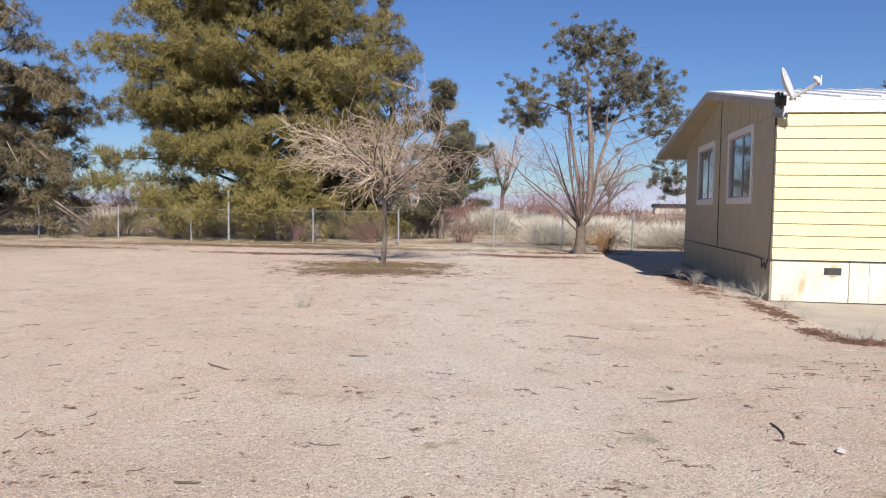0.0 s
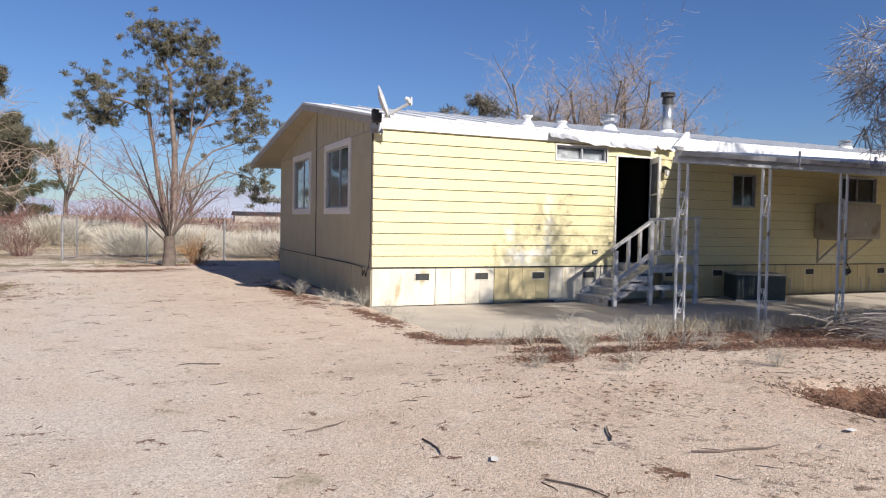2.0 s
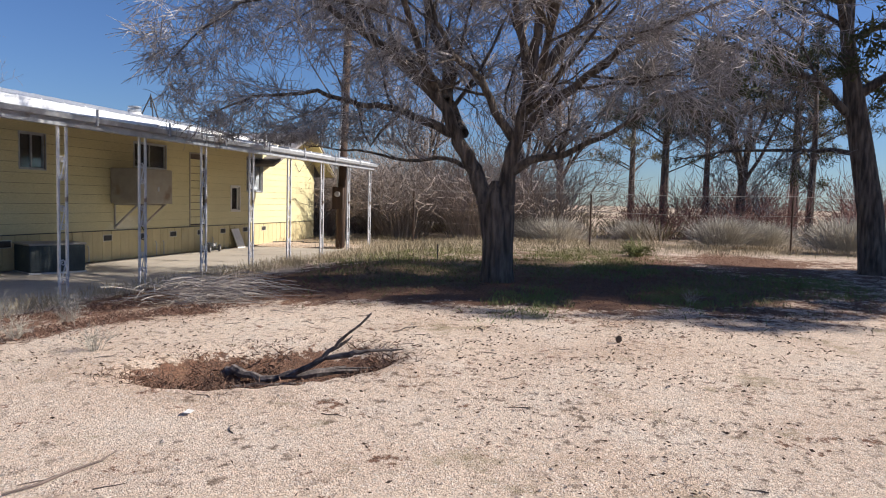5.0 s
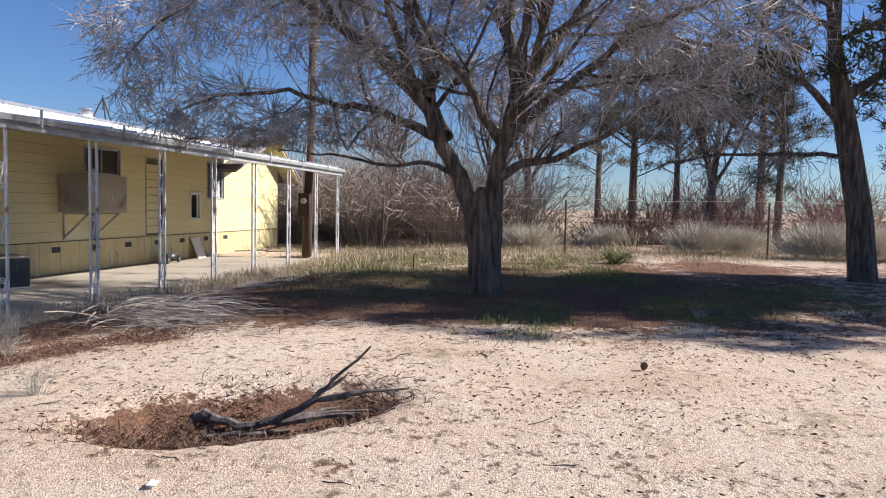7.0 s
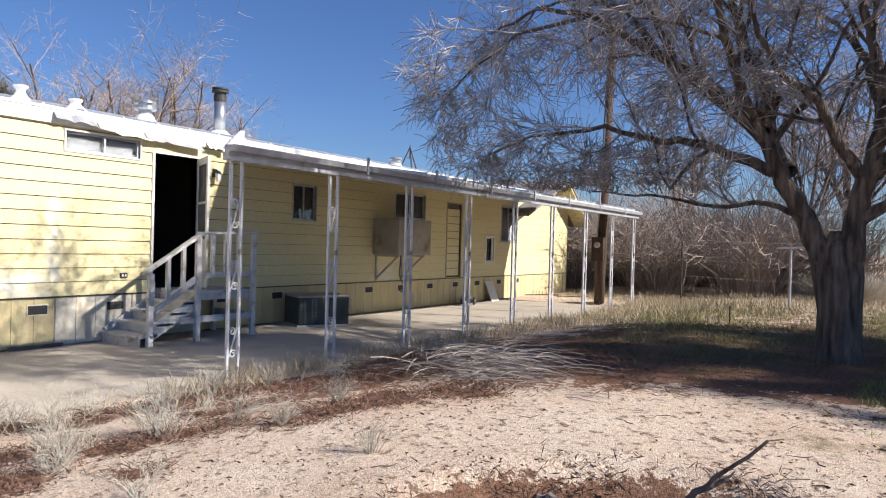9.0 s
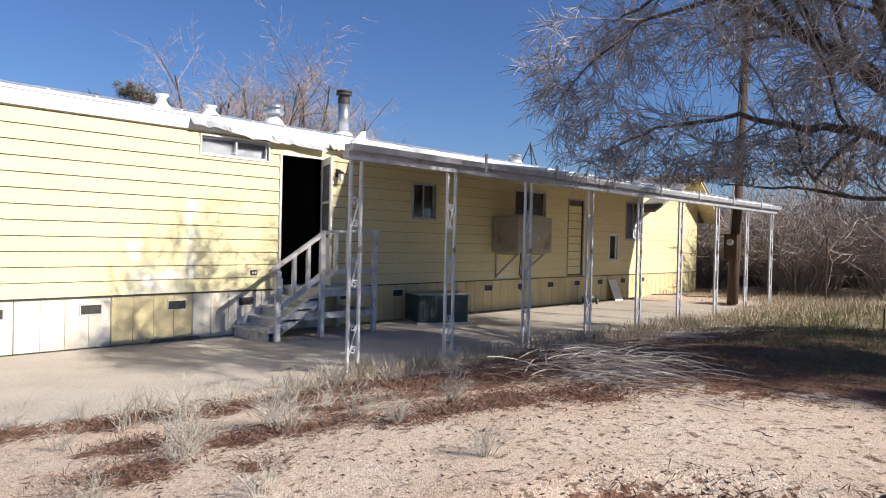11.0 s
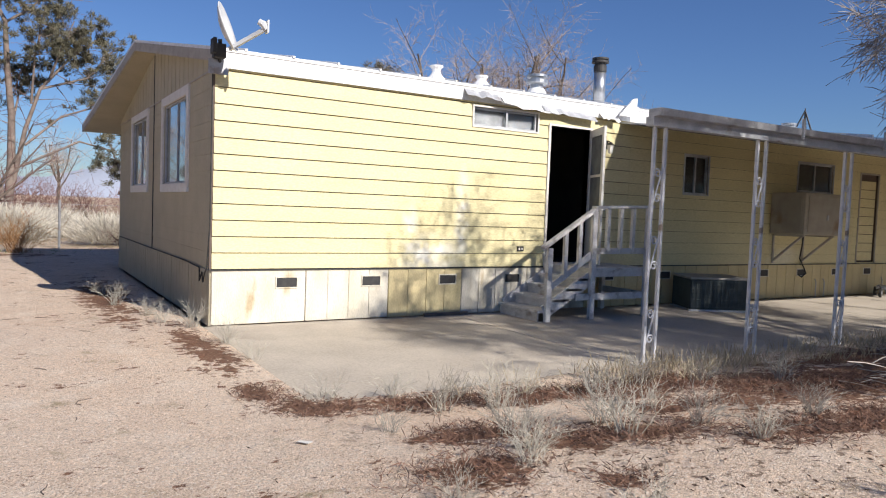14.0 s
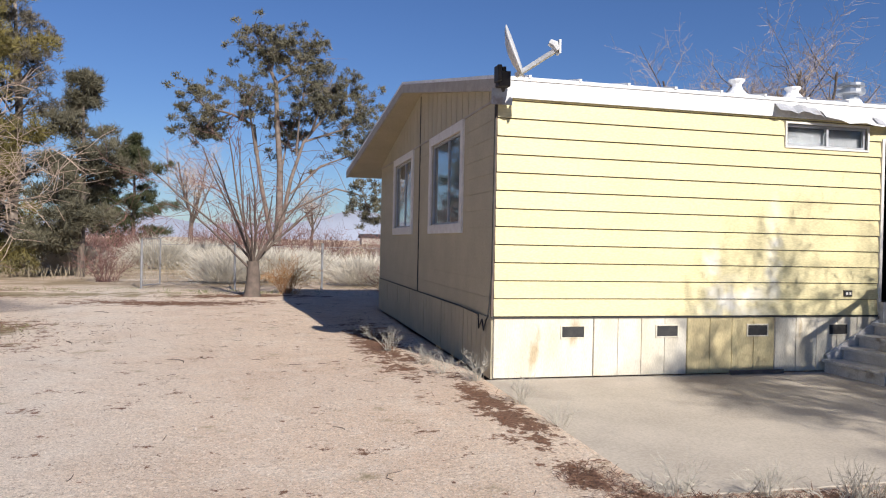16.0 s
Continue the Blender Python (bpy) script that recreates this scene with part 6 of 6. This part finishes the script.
sow("green_tufts", "low green grass in front of the shade tree", "grass", 9000, [(5.9, -10.3, 1.4, 0.5), (7.2, -12.4, 1.6, 0.7), (9.5, -14.5, 2.0, 0.8), (11.5, -11.5, 2.2, 0.8)], mat("fresh_grass", (0.13, 0.17, 0.045), (0.19, 0.2, 0.07), 3.0, 0.85, bump=0, spread=0.3), 0.10, 0.009, 0.6, 22)
sow("straw_grass", "pale straw grass at the yard's far edge", "grass", 14000, [(19.0, -7.0, 3.0, 6.0), (20.5, -14, 2.0, 6.0), (14.5, -6.2, 4.0, 1.8), (22.5, -10, 2.0, 10.0)], STRAW, 0.26, 0.012, 0.4, 3)
sow("drive_grass", "short dry grass under the small tree and fence", "grass", 5000, [(-8.0, 4.6, 2.0, 0.9), (-14, 13.4, 8.0, 0.9), (-3, 12.8, 3, 1.0)], GREEN, 0.08, 0.01, 0.6, 4)
sow("wild_grass", "tall pale grass beyond the fence", "grass", 8000, [(-21, 18, 10.0, 2.0), (-1.5, 17.5, 5.0, 2.5), (-10, 21, 6, 3.0), (2, 24, 9, 5)], mat("wild_straw", (0.31, 0.26, 0.18), (0.22, 0.185, 0.13), 3.0, 0.9, bump=0, spread=0.3), 0.5, 0.014, 0.3, 5)
sow("pit_litter", "red-brown needles and bark crumbs filling the shallow pit", "litter", 7000, [(PIT[0] + 0.55 * k, PIT[1] - 0.83 * k, 0.5, 0.5) for k in (-0.6, -0.3, 0.0, 0.3, 0.6)], mat("pit_needles", (0.21, 0.12, 0.08), (0.07, 0.042, 0.031), 7.0, 0.95, bump=0, spread=0.6), 0.085, 0.007, 2.2, 16, 0.005)
sow("needle_mats", "matted red-brown needles lying along the slab", "litter", 15000, MAT_SPOTS, mat("matted_needles", (0.23, 0.128, 0.088), (0.10, 0.057, 0.042), 7.0, 0.95, bump=0, spread=0.55), 0.08, 0.006, 2.0, 26, 0.004, -0.6)
sow("pine_litter", "red-brown needle litter over the soil", "litter", 24000, LITTER_SPOTS, LITTER, 0.09, 0.006, 3.0, 6, 0.008)
sow("dry_leaves", "small dark dry leaves and crumbs on the soil", "litter", 9500, [(4.0, -11.2, 4.5, 2.0), (1.0, -6.9, 2.5, 1.3), (7.5, -13.5, 4.0, 2.0), (-8, 4.4, 3.5, 1.8)] + [(1.65, -8.9, 0.7, 0.8)] * 4, mat("dark_leaf", (0.13, 0.085, 0.06), (0.09, 0.06, 0.045), 5, 0.95, bump=0, spread=0.4), 0.04, 0.012, 5.0, 8, 0.006)
rs = np.random.RandomState(12)
random.seed(12)
tw = Shape()
for k in range(420):
    x, y = rs.uniform(-9, 9), rs.uniform(-12.5, 8)
    if -0.3 < x < 18 and -3.9 < y or math.hypot(x + 2.6, y + 9.5) < 0.3:
        continue
    a = rs.uniform(0, 6.28)
    L = rs.uniform(0.06, 0.2) * (2.2 if k % 14 == 0 else 1)
    r = 0.0035 if L < 0.25 else 0.007
    pts = []
    for i in range(4):
        px, py = x + math.cos(a) * L * i / 3, y + math.sin(a) * L * i / 3
        pts.append((px, py, ground_z(px, py) + r * 1.2))
        a += rs.normal() * 0.25
    tw.tube(pts, [r, r, r * 0.8, r * 0.5], 4)
tagged(part("fallen_twigs", tw, STICK), "small dark twigs scattered over the yard", "twigs", kind="stuff")
STICKS = [(-2.63, -7.15, 20, 0.35), (-5.49, -9.41, 5, 0.14), (-6.6, -6.8, -35, 0.4), (-5.49, -6.08, 0, 0.2), (-0.5, -8.95, -20, 0.62), (-1.0, -8.3, 60, 0.3)]
for x, y, a, L in STICKS:
    s = Shape()
    pts = [(x + math.cos(radians(a) + 0.15 * math.sin(i)) * L * (i / 4 - 0.5), y + math.sin(radians(a) + 0.2 * math.sin(i * 2)) * L * (i / 4 - 0.5), 0) for i in range(5)]
    s.tube([(px, py, ground_z(px, py) + 0.012) for px, py, _ in pts], [0.005, 0.008, 0.007, 0.006, 0.003], 6)
    tagged(part("fallen_stick", s, STICK), "dark fallen stick lying on the gravel", "stick", "fallen sticks")
st = Shape()
for k in range(2600):
    x, y = rs.uniform(-8, 5), rs.uniform(-12.5, 0)
    if x > -0.2 and y > -4.0:
        continue
    r = rs.uniform(0.004, 0.011) * (1.9 if k % 25 == 0 else 1)
    z = ground_z(x, y)
    o = len(st.v)
    for dx, dy, dz in ((1, 0, 0.2), (0.2, 1, 0.3), (-1, 0.1, 0.2), (-0.1, -1, 0.25), (0.1, 0.0, 1.0)):
        st.v.append((x + dx * r * rs.uniform(0.7, 1.3), y + dy * r * rs.uniform(0.7, 1.3), z + dz * r * rs.uniform(0.7, 1.2)))
    st.f += [(o, o + 1, o + 4), (o + 1, o + 2, o + 4), (o + 2, o + 3, o + 4), (o + 3, o, o + 4)]
tagged(part("gravel", st, STONE), "small pale gravel stones on the soil", "gravel", kind="stuff")
for x, y, a in ((0.41, -9.0, 20), (-1.89, -8.36, 70), (-0.58, -4.91, 130)):
    scrap = Shape().prism([(-0.045, -0.02), (0.04, -0.026), (0.05, 0.014), (-0.035, 0.024)], 0.0, 0.004, "z")
    scrap.v = [(px, py, pz + 0.012 * abs(px) / 0.05) for px, py, pz in scrap.v]
    ob = tagged(part("paper_scrap", scrap, TRIM), "small crumpled white paper scrap on the soil", "litter", "paper scraps")
    ob.matrix_world = pose(x, y, ground_z(x, y) + 0.003, 4, 3, a)
cone = Shape()
random.seed(31)
for i in range(9):
    for j in range(7):
        a = j * 0.9 + i * 0.5
        r = 0.045 * math.sin(math.pi * (i + 1.2) / 11)
        c = V((math.cos(a) * r, math.sin(a) * r, 0.01 + i * 0.011))
        cone.bar(c * 0.6, c * 1.15 + V((0, 0, 0.004)), 0.018, 0.005)
cone_ob = tagged(part("pine_cone", cone, STICK), "dark dry pine cone lying on bare soil", "pine cone")
cone_ob.matrix_world = pose(3.34, -11.51, ground_z(3.34, -11.51) + 0.002, 12, 8, 0) @ Matrix.Scale(0.6, 4)
tangle("green_weed", "low leafy green weed in the yard grass", (16.5, -11.9, ground_z(16.5, -11.9)), 60, 0.5, 0.42, GREEN, 93, 0.012, 1.0, "weed")
